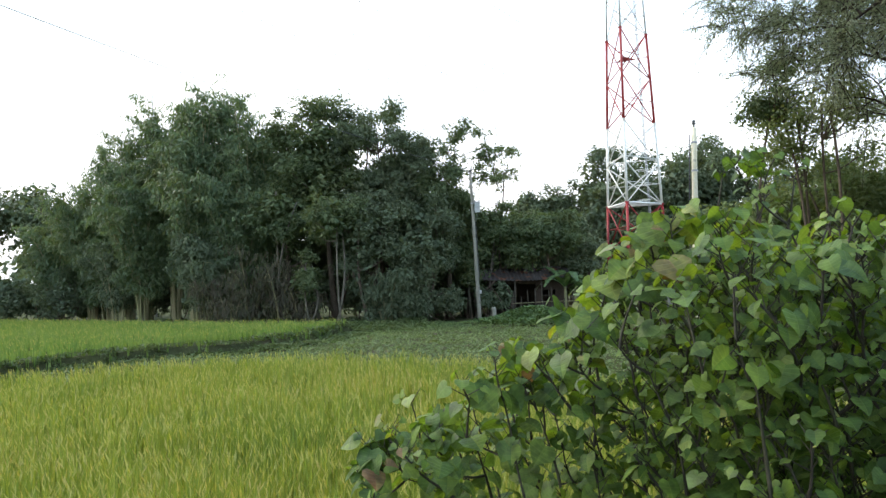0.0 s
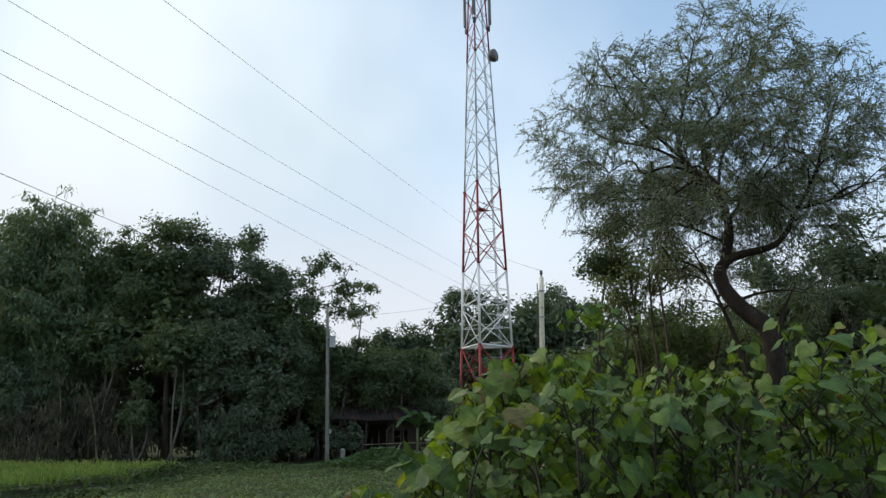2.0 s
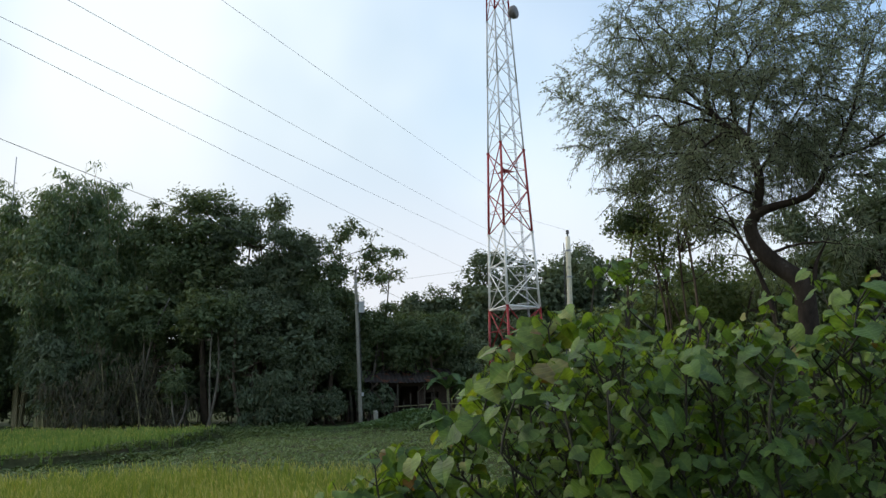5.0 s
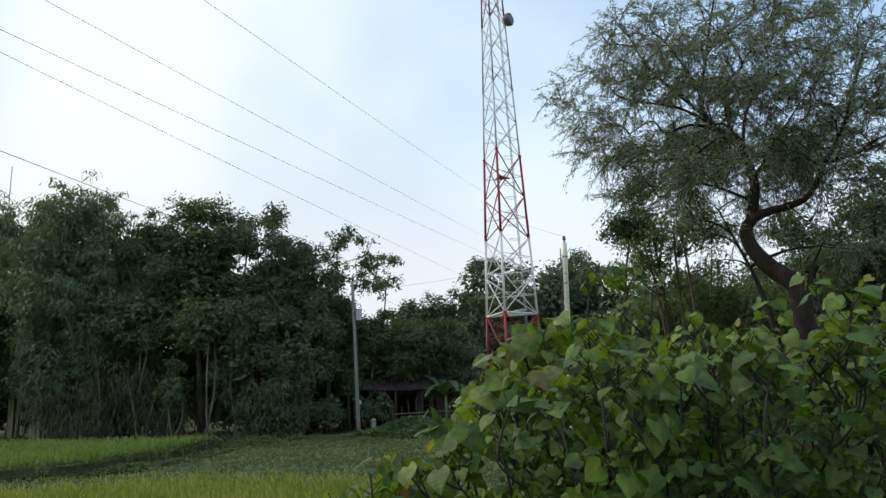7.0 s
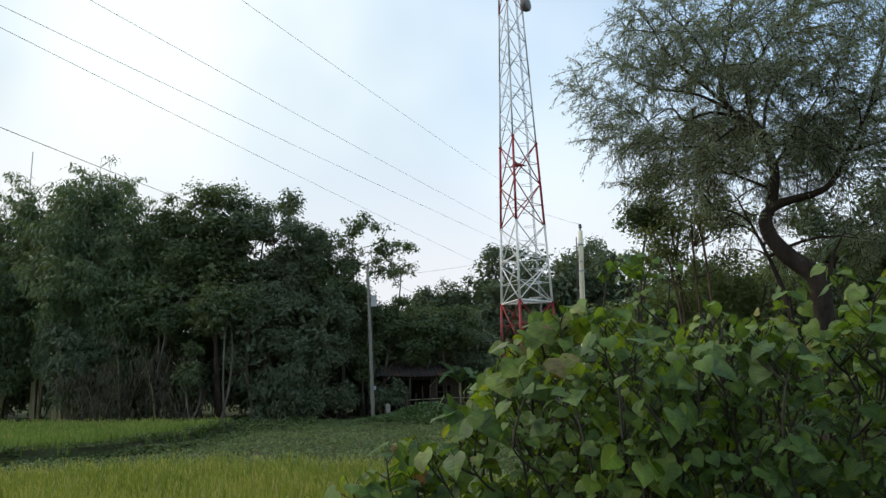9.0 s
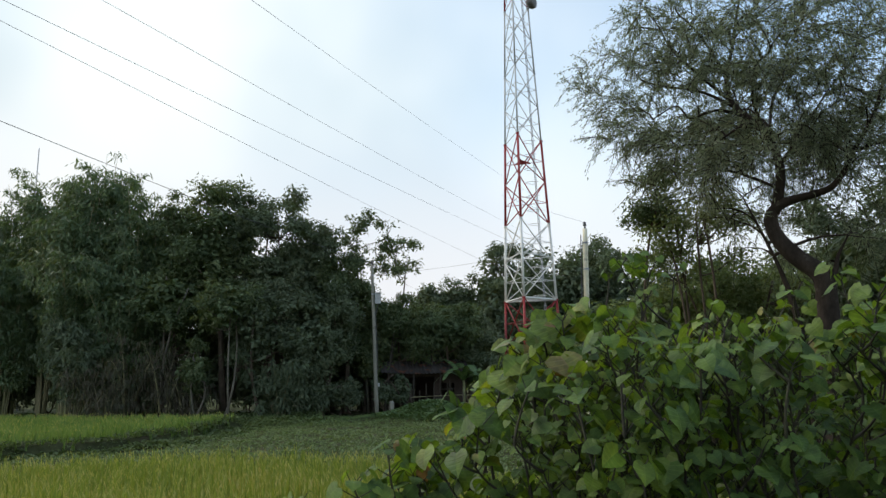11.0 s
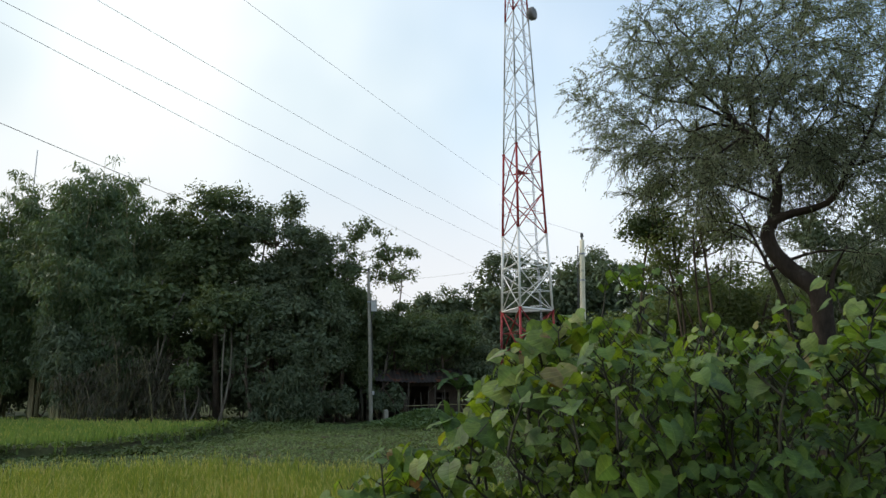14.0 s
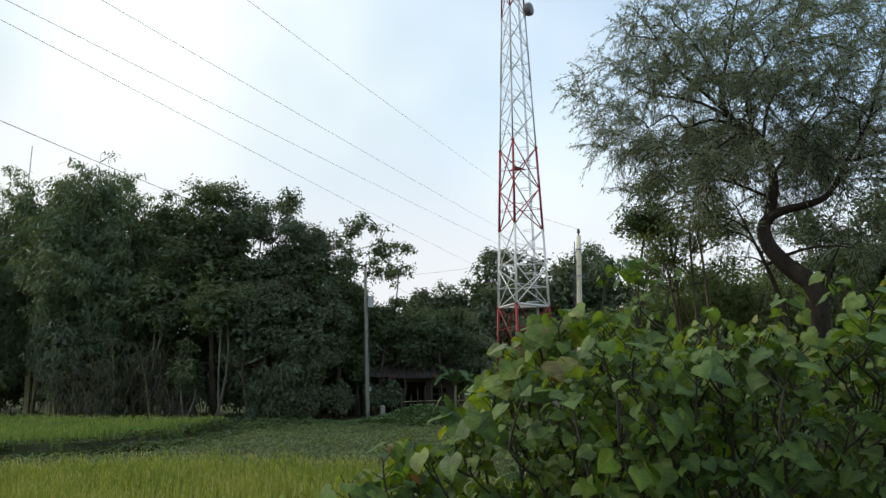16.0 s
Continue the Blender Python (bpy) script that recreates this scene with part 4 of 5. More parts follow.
def palm(at, height, fronds, length, label):
    t = thing("palm_tree", (at[0], at[1], float(ground_z(*at)) - 0.05), label, "palm")
    w = Geo()
    pts = curve_between((0, 0, 0), (0.2, -0.1, height), (0.2, 0.1, 0), 10)
    w.tube(pts, np.linspace(0.17, 0.11, 10), 10)
    part("trunk", w, M_BARK_DARK, t, smooth=True)
    for i in range(fronds):
        g = Geo()
        az = i * 2.4
        o = np.array([math.cos(az), math.sin(az), 0])
        u = np.linspace(0, 1, 16)
        rise = rng.uniform(-0.1, 0.75)
        rib = pts[-1] + o * (length * (u - 0.2 * u ** 2))[:, None] + np.array([0, 0, 1]) * (length * (rise * u - 0.85 * u ** 2))[:, None]
        g.tube(rib, np.linspace(0.022, 0.005, 16), 5)
        s = np.cross(o, [0, 0, 1])
        for sg in (-1, 1):
            j = np.linspace(0.12, 1, 34)
            b = np.stack([np.interp(j, u, rib[:, c]) for c in range(3)], 1)
            way = unit(s * sg + o * 0.55 + np.array([0, 0, -0.45]) + rng.normal(0, 0.08, (34, 3)))
            g.leaves(b, way, np.cross(way, [0, 0, 1.0]), 0.62 * np.sin(np.pi * (0.15 + 0.8 * j)) + 0.1, 0.04)
        part("frond", g, M_LEAF_DARK, t)


palm((13.9, 14.6), 5.6, 16, 2.3, "dark palm with feathery fronds behind the roadside bush")


# ---------------------------------------------------------------- lattice tower
TW = np.array([12.0, 41.26])
VIEW = math.atan2(-TW[1], -TW[0])
ANG = [VIEW + radians(8.5) * -1, VIEW + radians(111.5), VIEW + radians(231.5)]
BANDS = [(0.9, 6.75, "r"), (6.75, 11.85, "w"), (11.85, 17.6, "r"), (17.6, 22.5, "w"), (22.5, 27.4, "w"), (27.4, 32.3, "r"), (32.3, 37.5, "w"), (37.5, 42.0, "r")]


def leg_at(k, z):
    r = 1.955 * max(0.30, (3.35 - (z - 6.75) * 0.0818) / 3.35)
    return np.array([math.cos(ANG[k]) * r, math.sin(ANG[k]) * r, z])


def tower():
    gz = float(ground_z(*TW))
    t = thing("lattice_tower", (TW[0], TW[1], gz), "tall red and white steel lattice communications tower", "tower")
    for k in range(3):
        plinth = Geo()
        p = leg_at(k, 0.45)
        plinth.box((p[0], p[1], 0.45), (0.8, 0.8, 1.0), ANG[k])
        part("footing", plinth, M_CONCRETE, t, "concrete footing block")

    def bar(name, a, b, r, mat, sides=6, label=""):
        g = Geo()
        g.tube([a, b], [r, r], sides)
        return part(name, g, mat, t, label, True)

    for z0, z1, c in BANDS:
        mat = M_RED if c == "r" else M_WHITE if z0 < 17 else M_WHITE_GREY
        lower = z0 < 17
        zm = (z0 + z1) / 2
        for k in range(3):
            a, b = leg_at(k, z0), leg_at(k, z1)
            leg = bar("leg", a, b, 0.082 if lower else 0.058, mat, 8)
            g = Geo()
            g.tube([b - [0, 0, 0.05], b + [0, 0, 0.05]], [0.115, 0.115] if lower else [0.085, 0.085], 8)
            part("flange", g, mat, leg)
            n = (k + 1) % 3
            for u0, u1 in ((z0, zm), (zm, z1)):
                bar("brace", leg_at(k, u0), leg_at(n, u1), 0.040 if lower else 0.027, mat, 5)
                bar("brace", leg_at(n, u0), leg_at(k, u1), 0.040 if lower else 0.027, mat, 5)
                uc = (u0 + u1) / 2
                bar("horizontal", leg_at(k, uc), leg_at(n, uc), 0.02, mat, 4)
    # ring at the first platform
    for z, r in ((6.75, 0.06), (9.6, 0.035)):
        for k in range(3):
            bar("ring_beam", leg_at(k, z), leg_at((k + 1) % 3, z), r, M_WHITE, 6)
    for z in (6.82, 16.0):
        g = Geo()
        s = 0.86 if z < 10 else 0.42
        p = [leg_at(k, z) * np.array([s, s, 1]) for k in range(3)]
        for i in range(9):
            u = i / 8
            a = p[0] * (1 - u) + p[1] * u
            b = p[0] * (1 - u) + p[2] * u
            g.tube([a, b + 1e-3], [0.022, 0.022], 4)
        for k in range(3):
            g.tube([p[k], p[(k + 1) % 3]], [0.03, 0.03], 4)
        part("platform", g, M_WHITE if z < 10 else M_RED, t, "open steel bar platform")
    # ladder with safety hoops behind the near leg
    lad = Geo()
    c = np.array([math.cos(VIEW + 1.75), math.sin(VIEW + 1.75), 0])
    s = np.array([-c[1], c[0], 0])
    for sg in (-1, 1):
        lad.tube([c * 1.2 + s * 0.2 * sg + [0, 0, 0.9], c * 0.25 + s * 0.2 * sg + [0, 0, 38.0]], [0.025, 0.025], 4)
    for z in np.arange(1.2, 38, 0.32):
        q = c * (1.2 - 0.95 * (z - 0.9) / 37.1) + np.array([0, 0, z])
        lad.tube([q - s * 0.2, q + s * 0.2], [0.014, 0.014], 4)
    ladder = part("ladder", lad, M_STEEL, t, "galvanised steel climbing ladder")
    for z in np.arange(3.2, 18.0, 0.95):
        hp = Geo()
        q = c * (1.2 - 0.95 * (z - 0.9) / 37.1) + np.array([0, 0, z])
        ph = np.linspace(-0.15, math.pi + 0.15, 9)
        hp.tube([q + s * 0.36 * math.cos(f_) - c * 0.7 * math.sin(f_) for f_ in ph], [0.016] * 9, 4)
        part("safety_hoop", hp, M_WHITE if 6.7 < z < 11.9 else M_STEEL, ladder)
    for i in range(4):
        cab = Geo()
        f_ = np.array([0.86, 0.86, 1.0])
        cab.tube([leg_at(0, 1.0) * f_ + s * (0.045 * i - 0.07), leg_at(0, 34.0) * f_ + s * (0.045 * i - 0.07)], [0.014, 0.014], 4)
        part("feeder_cable", cab, M_DARK, t, "black feeder cable")
    # microwave dish
    az = VIEW + radians(62)
    d = np.array([math.cos(az), math.sin(az), 0.0])
    q = leg_at(1, 27.75) + d * 0.28
    drum = Geo()
    prof = [(-0.32, 0.12), (-0.26, 0.30), (-0.10, 0.44), (0.0, 0.46), (0.20, 0.46), (0.26, 0.40), (0.30, 0.2), (0.31, 0.02)]
    drum.tube([q + d * u for u, _ in prof], [r for _, r in prof], 20)
    dish = part("microwave_dish", drum, M_DISH, t, "grey drum-shaped microwave dish", True)
    arm = Geo()
    arm.tube([leg_at(1, 27.6), q - d * 0.3], [0.04, 0.04], 6)
    arm.tube([q - d * 0.35 + [0, 0, -0.5], q - d * 0.35 + [0, 0, 0.9]], [0.045, 0.045], 6)
    part("dish_bracket", arm, M_STEEL, dish)
    # panel antennas on stand-off pipes
    for k in range(3):
        o = np.array([math.cos(ANG[k]), math.sin(ANG[k]), 0])
        for z, h in ((31.6, 2.4), (35.2, 2.2)):
            b = leg_at(k, z) + o * 0.20
            g = Geo()
            g.tube([b + [0, 0, -h * 0.62], b + [0, 0, h * 0.62]], [0.035, 0.035], 6)
            for dz in (-0.35 * h, 0.35 * h):
                g.tube([leg_at(k, z + dz), b + [0, 0, dz]], [0.03, 0.03], 5)
            mount = part("antenna_mount", g, M_STEEL, t)
            g = Geo()
            g.box(b + o * 0.11, (0.11, 0.24, h), ANG[k])
            part("panel_antenna", g, M_DISH, mount, "slim panel antenna")
            g = Geo()
            g.box(b - o * 0.02 + [0, 0, -h * 0.62 - 0.1], (0.16, 0.22, 0.36), ANG[k])
            part("radio_unit", g, M_DARK, mount, "small dark radio box")
    rod = Geo()
    rod.tube([(0, 0, 41.5), (0, 0, 45.0)], [0.03, 0.01], 5)
    part("lightning_rod", rod, M_STEEL, t)


tower()


# ---------------------------------------------------------------- poles, wires
def pole(base, top, r0, r1, mat, label, box=None, arms=True):
    b = np.array([*base, float(ground_z(*base)) - 0.3])
    t = thing("utility_pole", tuple(b + [0, 0, 0.3]), label, "utility pole", "utility poles")
    ax = np.array(top) - b - [0, 0, 0.3]
    g = Geo()
    u = np.linspace(-0.03, 1, 9)
    g.tube(ax * u[:, None], np.linspace(r0, r1, 9), 12)
    shaft = part("shaft", g, mat, t, "tapered concrete shaft", True)
    g = Geo()
    g.tube([ax, ax + [0, 0, 0.22]], [0.03, 0.03], 6)
    prof = [(0.10, 0.03), (0.12, 0.07), (0.15, 0.07), (0.18, 0.045), (0.21, 0.06), (0.25, 0.055), (0.27, 0.02)]
    g.tube([ax + [0, 0, q] for q, _ in prof], [r for _, r in prof], 10)
    part("insulator", g, M_DARK, t, "dark pin insulator", True)
    for f_ in (0.93, 0.80):
        g = Geo()
        g.tube([ax * f_ - [0, 0, 0.03], ax * f_ + [0, 0, 0.03]], [r1 * 1.28, r1 * 1.28], 12)
        part("steel_band", g, M_STEEL, t)
    if box:
        g = Geo()
        g.box(ax * box + [0.27, -0.12, 0], (0.32, 0.26, 0.58))
        bx = part("meter_box", g, M_BOX, t, "pale grey switch box")
        g = Geo()
        g.box(ax * box + [0.27, -0.12, 0.31], (0.37, 0.31, 0.04))
        part("box_lid", g, M_STEEL, bx)
        g = Geo()
        g.tube([ax * box + [0.3, -0.1, -0.3], ax * (box - 0.1) + [0.12, -0.05, 0], ax * 0.3 + [0.14, -0.05, 0]], [0.018] * 3, 5)
        part("conduit", g, M_DARK, t)
        g = Geo()
        g.box(ax * 0.2 + [0.15, -0.16, 0], (0.12, 0.1, 0.2))
        part("fuse_box", g, M_BOX, t)
    else:
        g = Geo()
        g.tube([ax * 0.97 - [0.17, 0, 0], ax * 0.5 - [0.2, 0, 0], ax * 0.05 - [0.22, 0, 0]], [0.02] * 3, 5)
        part("earth_cable", g, M_DARK, t, "black cable down the pole")
        for f_ in (0.47, 0.40):
            g = Geo()
            g.tube([ax * f_ - [0, 0, 0.05], ax * f_ + [0, 0, 0.05]], [0.16, 0.16], 12)
            part("clamp", g, M_DARK, t, "dark clamp band")
    return t


pole((1.95, 37.6), (1.72, 37.66, 8.5), 0.118, 0.08, M_CONCRETE, "weathered grey concrete utility pole at the grove's edge", 0.77)
pole((8.86, 23.36), (9.10, 23.28, 7.7), 0.12, 0.088, M_CONCRETE_LIGHT, "pale concrete utility pole behind the roadside bush")
stub = thing("boundary_post", (2.75, 37.3, float(ground_z(2.75, 37.3)) - 0.05), "short pale concrete boundary post beside the pole", "post")
g = Geo()
g.box((0, 0, 0.35), (0.2, 0.2, 0.8), 0.3)
g.tube([(0, 0, 0.75), (0, 0, 0.82)], [0.13, 0.06], 4)
part("post", g, M_CONCRETE, stub)


def wire(a, b, sag, r, label):
    """A cable hung between two points."""
    g = Geo()
    u = np.linspace(0, 1, 40)
    p = np.asarray(a) * (1 - u[:, None]) + np.asarray(b) * u[:, None] - np.array([0, 0, 1]) * (sag * 4 * u * (1 - u))[:, None]
    g.tube(p, [r] * 40, 5)
    ob = new("power_line", g.mesh("power_line", M_WIRE, True))
    tagged(ob, label, "power line", "overhead wires")


W = "thin dark overhead power line against the sky"
wire((-12.44, -0.11, 8.82), (21.28, 56.1, 10.65), 0.25, 0.0047, W)
wire((-12.24, 0.31, 9.16), (19.55, 56.72, 8.47), 0.25, 0.0047, W)
wire((-10.84, 0.35, 9.06), (20.01, 56.56, 12.54), 0.25, 0.0047, W)
wire((-7.37, 1.63, 8.96), (17.59, 57.36, 18.01), 0.25, 0.0047, W)
wire((-12.02, 4.09, 8.6), (1.72, 37.66, 8.6), 0.3, 0.0085, W)
wire((3.33, 60.09, 11.07), (15.21, 58.23, 12.36), 0.2, 0.010, W)
wire((1.72, 37.66, 8.6), (8.59, 61.4, 9.08), 0.2, 0.009, W)
wire((9.1, 23.28, 7.95), (14.21, 56.23, 17.77), 0.1, 0.006, W)


# ---------------------------------------------------------------- hut under the trees
def hut():
    cx, cy = 5.0, 41.6
    t = thing("hut", (cx, cy, -0.02), "low dark mud-walled hut with a sagging tin roof", "hut")
    g = Geo()
    w, d, h, th = 4.6, 3.0, 2.3, 0.18
    # front wall with an open bay and a window, the openings go through
    for x0, x1, z0, z1 in [(0.55, 0.95, 0, h), (0.95, 1.75, 0, 0.95), (0.95, 1.75, 1.65, h), (1.75, 2.3, 0, h), (-2.3, 0.55, 2.05, h)]:
        g.box(((x0 + x1) / 2, -d / 2, (z0 + z1) / 2), (x1 - x0 - 0.002, th, z1 - z0 - 0.002))
    part("front_wall", g, M_MUD, t, "mud wall with an open bay and window hole")
    for sx in (-1, 1):
        g = Geo()
        g.box((sx * (w / 2 - th / 2), 0, h / 2), (th, d - th - 0.01, h))
        part("side_wall", g, M_MUD, t)
    g = Geo()
    g.box((0, d / 2, h / 2), (w, th, h))
    part("back_wall", g, M_MUD, t)
    for sg in (-1, 1):
        g = Geo()
        k = 46
        xs = np.linspace(-2.7, 2.7, k)
        rows = []
        for v in (0, 1):
            yy = -2.15 * sg * v
            zz = 3.05 - 0.72 * v
            rows.append(np.stack([xs, np.full(k, yy), zz + 0.025 * np.cos(np.arange(k) * math.pi) - 0.06 * np.cos(xs)], 1))
        top = np.concatenate(rows)
        idx = np.arange(2 * k).reshape(2, k)
        q = np.stack([idx[0, :-1], idx[0, 1:], idx[1, 1:], idx[1, :-1]], -1)
        g.add(top, q)
        g.add(top - [0, 0, 0.02], q[:, ::-1])
        part("roof_sheet", g, M_TIN, t, "rusty corrugated roof sheet")
    for px in (-2.3, -0.8, 0.8, 2.3):
        g = Geo()
        g.tube([(px, -2.0, 0), (px + 0.05, -2.0, 2.35)], [0.05, 0.045], 7)
        part("veranda_post", g, M_TIMBER, t)
    g = Geo()
    g.box((1.35, -d / 2, 1.3), (0.06, 0.1, 0.7))
    g.box((1.35, -d / 2 - 0.01, 1.3), (0.78, 0.06, 0.06))
    part("window_bars", g, M_TIMBER, t)


hut()


def fence():
    t = thing("stake_fence", (6.6, 38.2, 0.0), "crooked bamboo stake fence in front of the hut", "fence")
    for i in range(13):
        g = Geo()
        x_ = -2.6 + i * 0.42 + rng.normal(0, 0.06)
        g.tube([(x_, 0, -0.1), (x_ + rng.normal(0, 0.08), rng.normal(0, 0.06), rng.uniform(1.0, 1.9))], [0.035, 0.025], 6)
        part("stake", g, M_TIMBER, t)
    for z in (0.5, 0.95):
        g = Geo()
        g.tube([(-2.7, 0.04, z), (0, 0.05, z + 0.05), (2.6, 0.04, z - 0.03)], [0.02] * 3, 5)
        part("rail", g, M_CULM, t)


fence()


def banana(at, h, n_, label):
    t = thing("banana_plant", (at[0], at[1], float(ground_z(*at)) - 0.03), label, "banana plant", "banana plants")
    g = Geo()
    g.tube([(0, 0, 0), (0.03, 0, h * 0.55)], [0.11, 0.07], 9)
    part("stem", g, M_CULM, t, smooth=True)
    for i in range(n_):
        g = Geo()
        az = i * 2.4 + rng.normal(0, 0.2)
        o = np.array([math.cos(az), math.sin(az), 0])
        s = np.array([-o[1], o[0], 0])
        ln = h * rng.uniform(0.6, 0.85)
        u = np.linspace(0, 1, 12)
        rise = rng.uniform(0.7, 1.5)
        rib = np.array([0, 0, h * 0.5]) + o * (ln * 0.75 * u)[:, None] + np.array([0, 0, 1]) * (ln * (rise * u - 1.05 * u ** 2))[:, None]
        wd = 0.26 * np.sin(np.pi * np.clip(u * 0.93 + 0.05, 0, 1)) ** 0.6
        for sg in (-1, 1):
            edge = rib + s * sg * wd[:, None] - np.array([0, 0, 0.25]) * wd[:, None] * rng.uniform(0.5, 1.5, 12)[:, None]
            for j in range(11):
                g.add([rib[j], rib[j + 1], edge[j + 1] * 0.9 + edge[j] * 0.1, edge[j] * 0.9 + edge[j + 1] * 0.1], [(0, 1, 2, 3)])
        part("leaf", g, M_VINE, t)


banana((7.2, 39.4), 3.6, 8, "banana plant with torn green leaves by the hut")
banana((8.3, 40.4), 3.0, 7, "banana plant with torn green leaves by the hut")
mast = thing("radio_mast", (-25.0, 57.0, -0.05), "thin distant radio mast above the bamboo tops", "mast")
g = Geo()
g.tube([(0, 0, 0), (0, 0, 21.4)], [0.06, 0.035], 6)
part("mast_tube", g, M_STEEL, mast)


# ---------------------------------------------------------------- broad-leaved bush by the road
AZ = [-9, -7, -3, 0, 4, 8, 12.0, 13.3, 15, 17.7, 20, 22.6, 24.3, 28, 32.6, 36, 38.8, 40, 41, 42.5, 46, 50, 58]
TOP = [-18, -15.5, -13.4, -11.4, -7.8, -7.0, -4.6, -2.2, -0.4, 1.1, 1.5, 1.7, 1.7, 1.7, 1.6, 2.2, 1.8, 0.9, 1.8, 3.4, 3.4, 3.2, 3.0]
FILL = [-19, -18, -18, -19, -23, -28, -32] + [-33] * 16


def broad_leaf(seed):
    """A heart-shaped leaf with shallow lobes, folded along the midrib; unit length along +y, +z up."""
    r = random.Random(seed)
    half = [(0.0, 0.0), (0.27, -0.17), (0.55, 0.0), (0.58, 0.27), (0.48, 0.50), (0.25, 0.76), (0.0, 1.0)]
    fold, dip = r.uniform(0.08, 0.34), r.uniform(0.10, 0.45)
    veins = []
    mid_y = [0.0, 0.06, 0.18, 0.34, 0.52, 0.74, 1.0]
    v, f = [], []
    for sg in (-1, 1):
        b = len(v)
        for (x_, y_), my in zip(half, mid_y):
            x_ = x_ * r.uniform(0.9, 1.1)
            wav = 0.05 * math.sin(6 * y_ + seed)
            v.append((0, my, -dip * my * my))
            veins += [(0, my, 0), (abs(x_), my, 0)]
            v.append((sg * x_, y_, fold * abs(x_) * 0.75 - 0.5 * abs(x_) ** 2 * fold * 3 - dip * y_ * y_ + wav * abs(x_)))
        for i in range(6):
            p = b + i * 2
            f.append((p, p + 1, p + 3, p + 2) if sg > 0 else (p, p + 2, p + 3, p + 1))
    return np.array(v), np.array(f), np.array(veins)


LEAVES = [broad_leaf(s) for s in range(12)]


def bush():
    r = np.random.default_rng(21)
    root = np.array([2.3, 3.1, float(ground_z(2.3, 3.1)) - 0.06])
    t = thing("roadside_bush", tuple(root), "large bush of broad heart-shaped green leaves on the roadside bank", "bush")
    tips = []
    want = [(az_, 1.0) for az_ in np.concatenate([np.linspace(-7, 10, 16), np.linspace(10, 56, 84)])]
    # shoots along the upper outline first, then through the body
    for az_, _ in want:
        tips.append((az_ + r.normal(0, 0.5), np.interp(az_, AZ, TOP) - r.normal(0.6, 1.7), 1.35 * r.uniform(1.9, 2.9), True))
    for az_, el, dist in [(23.2, 7.0, 3.6), (24.2, 7.7, 3.5), (25.4, 8.0, 3.6), (26.6, 7.2, 3.5), (28.3, 6.4, 3.6), (24.9, 6.0, 3.6), (26.2, 4.9, 3.5), (25.6, 3.6, 3.5), (25.2, 2.2, 3.5), (15.4, 0.7, 3.0), (16.2, 1.7, 3.0), (17.2, 2.3, 2.9), (18.3, 2.9, 3.0), (19.3, 2.9, 3.1), (13.6, -2.2, 3.1), (14.6, -0.8, 3.0), (22.8, 2.7, 2.9), (23.7, 2.7, 2.8), (-7.3, -14.2, 3.1), (-6.4, -15.4, 3.1), (-5.4, -13.8, 3.1), (-7.0, -17.0, 3.0), (-4.2, -15.0, 3.0)]:
        tips.append((az_, el, dist, az_ < 20))
    while len(tips) < 2800:
        az_ = r.uniform(-8, 60)
        if r.uniform() > np.interp(az_, [-8, 4, 11, 17, 22], [0.06, 0.11, 0.24, 0.65, 1.0]):
            continue
        hi, lo = np.interp(az_, AZ, TOP), np.interp(az_, AZ, FILL)
        el = hi - (hi - lo) * r.uniform(0.03, 1.0) ** 1.1
        dist = 1.35 * (np.interp(az_, [-8, 10, 25, 38, 60], [2.5, 2.25, 1.9, 2.1, 2.2]) + r.uniform(-0.30, np.interp(az_, [0, 9, 26, 40], [0.5, 0.9, 1.1, 2.0])))
        tips.append((az_, el, dist, False))
    # a gap between two groups of shoots
    tips = [q for q in tips if not (20.0 < q[0] < 21.9 and q[1] > -0.8)]
    eye = np.array([0, 0, 2.8])
    stems, small = Geo(), Geo()
    trunks = []
    for x_, y_ in [(1.9, 3.4), (1.35, 3.4), (2.5, 2.8), (3.0, 2.6), (1.8, 2.9), (3.4, 3.2), (0.95, 3.6), (2.8, 2.1), (2.2, 2.4)]:
        b = np.array([x_, y_, float(ground_z(x_, y_)) - 0.05])
        e_ = b + np.array([r.normal(0, 0.15), r.normal(0, 0.15), r.uniform(1.0, 1.7)])
        p = curve_between(b, e_, (r.normal(0, 0.06), r.normal(0, 0.06), 0), 8)
        one = Geo()
        one.tube(p - root, np.linspace(0.034, 0.016, 8), 8)
        part("stem", one, M_STEM, t, "dark upright stem", True)
        trunks.append(p)
    nodes = np.concatenate([p[2:] for p in trunks])
    spots = []
    pts_ = []
    for az_, el, dist, top in tips:
        p = eye + np.array([math.sin(radians(az_)) * dist, math.cos(radians(az_)) * dist, math.tan(radians(el)) * dist])
        if p[2] > float(ground_z(p[0], p[1])) + 0.12:
            pts_.append((p, top, az_))
    pts_.sort(key=lambda q: np.linalg.norm(q[0] - np.array([2.2, 3.0, 2.0])))
    for p, top, az_ in pts_:
        h_ = np.hypot(nodes[:, 0] - p[0], nodes[:, 1] - p[1])
        d = np.hypot(h_ * 1.8, (nodes[:, 2] - p[2]) * 0.8) + 1.5 * np.maximum(0, nodes[:, 2] - p[2] + 0.1)
        n0 = nodes[int(np.argmin(d))]
        ln = np.linalg.norm(p - n0)
        c = curve_between(n0, p, np.array([r.normal(0, 0.04), r.normal(0, 0.04), -0.05]) * ln, 7)
        stems.tube(c - root, np.linspace(min(0.011, 0.005 + 0.008 * ln), 0.003, 7), 4, cap=False)
        nodes = np.concatenate([nodes, c[2:]])
        count = r.integers(5, 9)
        young = top and r.uniform() < 0.5
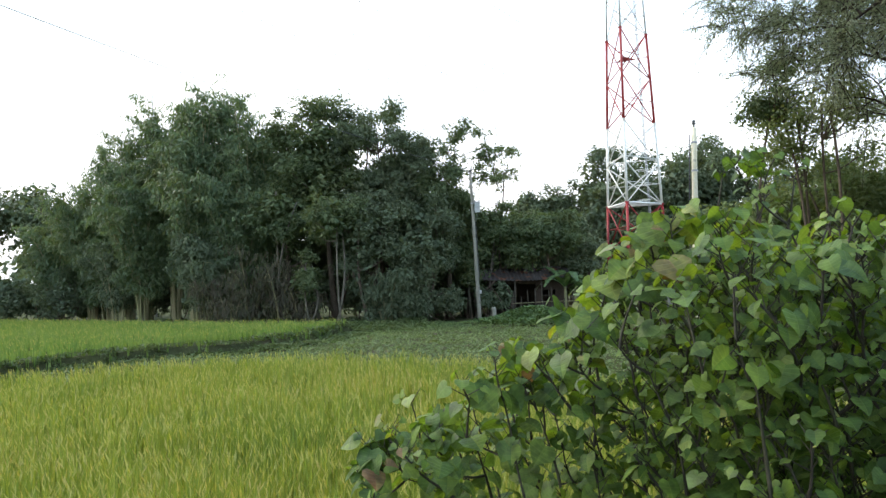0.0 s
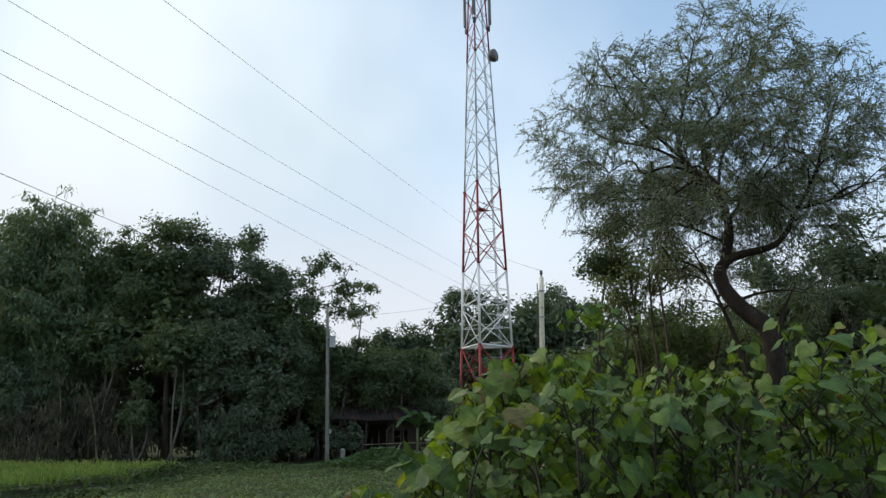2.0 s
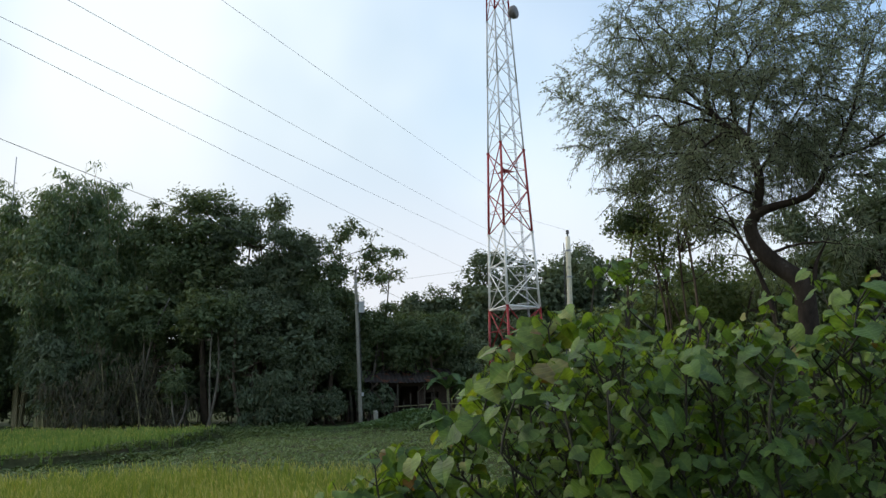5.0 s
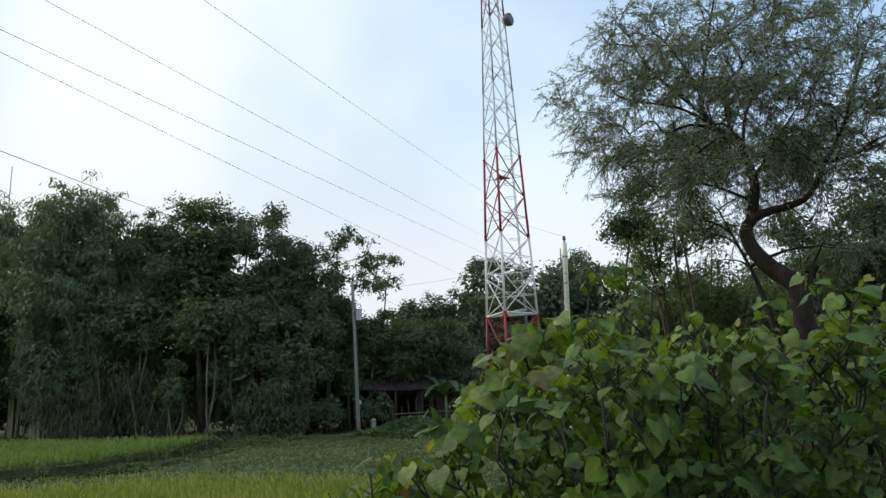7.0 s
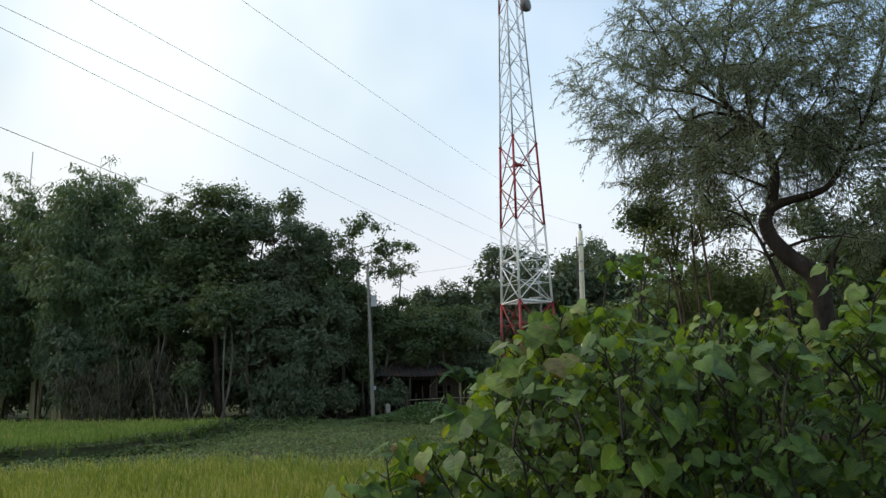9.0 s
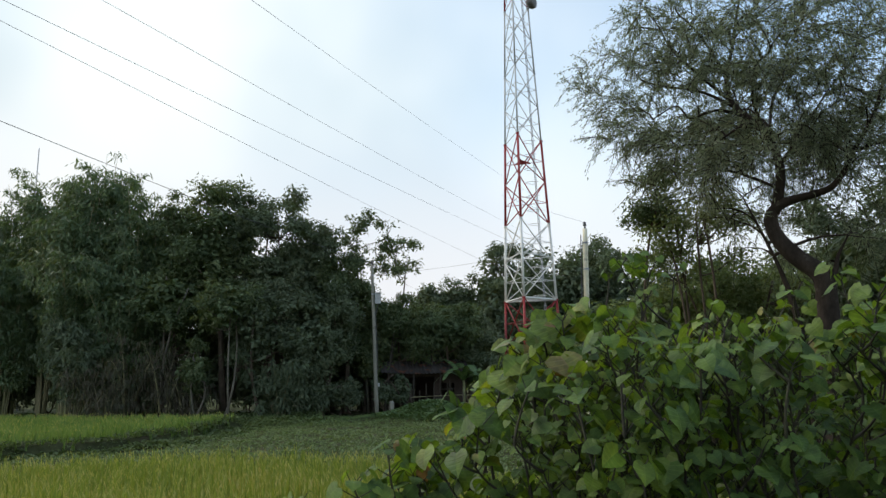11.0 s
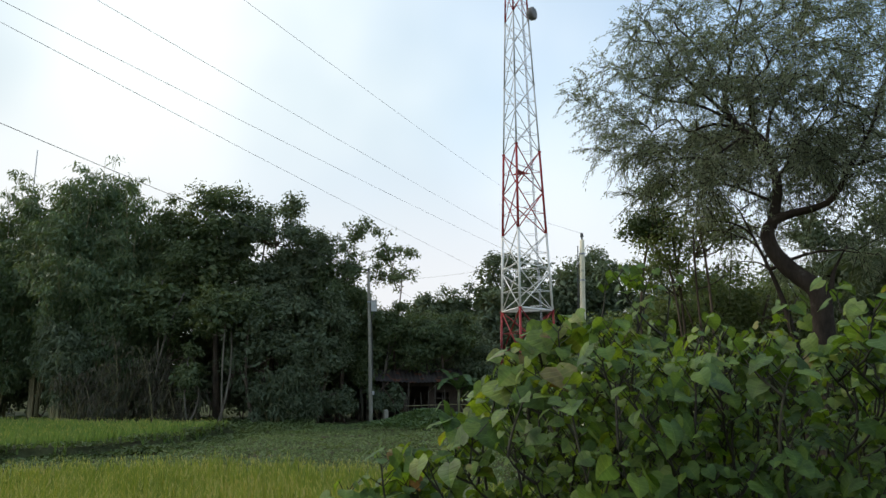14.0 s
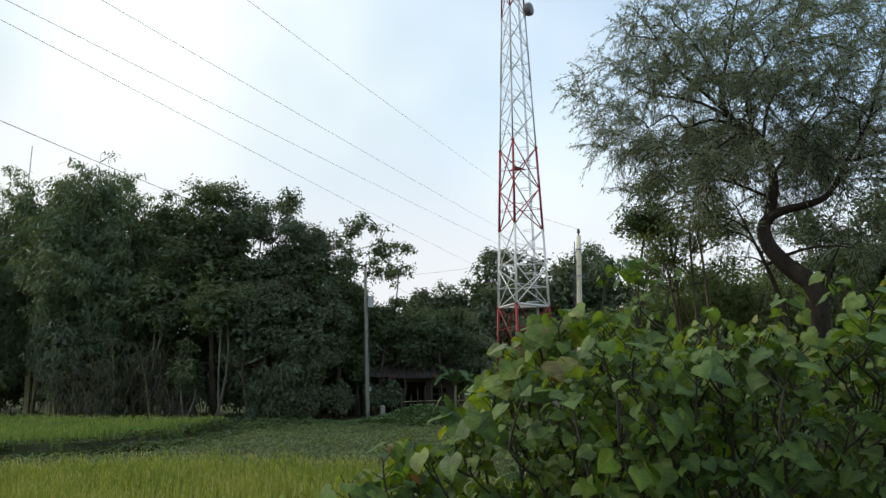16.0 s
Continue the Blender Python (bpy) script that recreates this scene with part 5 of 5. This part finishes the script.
        axis = unit(c[-1] - c[-3] + np.array([0, 0, 0.15]))
        for i in range(count):
            w = r.uniform(0.45, 1.0) if i > 2 else 1.0
            b = np.array([np.interp(w * 6, np.arange(7), c[:, j]) for j in range(3)])
            a_ = i * 2.4 + r.uniform(-0.5, 0.5)
            o = np.array([math.cos(a_), math.sin(a_), r.uniform(0.1, 0.9) if i > 1 else r.uniform(0.5, 1.4)])
            o = unit(o + 0.35 * axis)
            stalk = r.uniform(0.04, 0.10)
            e_ = b + o * stalk
            stems.tube([b - root, e_ - root], [0.0025, 0.0018], 3, cap=False)
            size = (0.026 + 0.052 * r.uniform() ** 1.7) * (1.55 if top and 12.5 < az_ < 24.5 else 1.35 if az_ < 13 else 1.0)
            fy = unit(np.array([o[0], o[1], r.uniform(-0.9, 0.05)]))
            up_ = unit(np.array([r.normal(-0.1, 0.5), r.normal(-0.2, 0.5), 1.0]))
            fx = unit(np.cross(fy, up_))
            fz = np.cross(fx, fy)
            spots.append((e_ - root, fx, fy, fz, size, young))
    part("twig_network", stems, M_STEM, t, "thin branching twigs and leaf stalks", True, "stuff")
    # the leaves nearest to the bank's crest are single pieces, the rest one mesh
    spots.sort(key=lambda q: np.hypot(q[0][0] + root[0] - 1.1, q[0][1] + root[1] - 2.0))
    meshes = {}
    for j in range(12):
        for yg in (False, True):
            gl = Geo()
            gl.add(LEAVES[j][0], LEAVES[j][1], 0, LEAVES[j][2])
            meshes[(j, yg)] = gl.mesh("leaf", M_BUSH_YOUNG if yg else M_BUSH, True)
    rest = Geo()
    for i, (p, fx, fy, fz, s, yg) in enumerate(spots):
        j = i % 12
        wx = s * 1.08
        if i < 300:
            ob = new("leaf", meshes[(j, yg)])
            ob.parent = t
            m = Matrix.Identity(4)
            for row in range(3):
                m[row][0], m[row][1], m[row][2], m[row][3] = fx[row] * wx, fy[row] * s, fz[row] * s, p[row]
            ob.matrix_local = m
        else:
            v = LEAVES[j][0]
            rest.add(p + v[:, :1] * fx * wx + v[:, 1:2] * fy * s + v[:, 2:] * fz * s, LEAVES[j][1], 1 if yg else 0, LEAVES[j][2])
    part("leaves", rest, [M_BUSH, M_BUSH_YOUNG], t, "broad green leaves", True, "stuff")


bush()
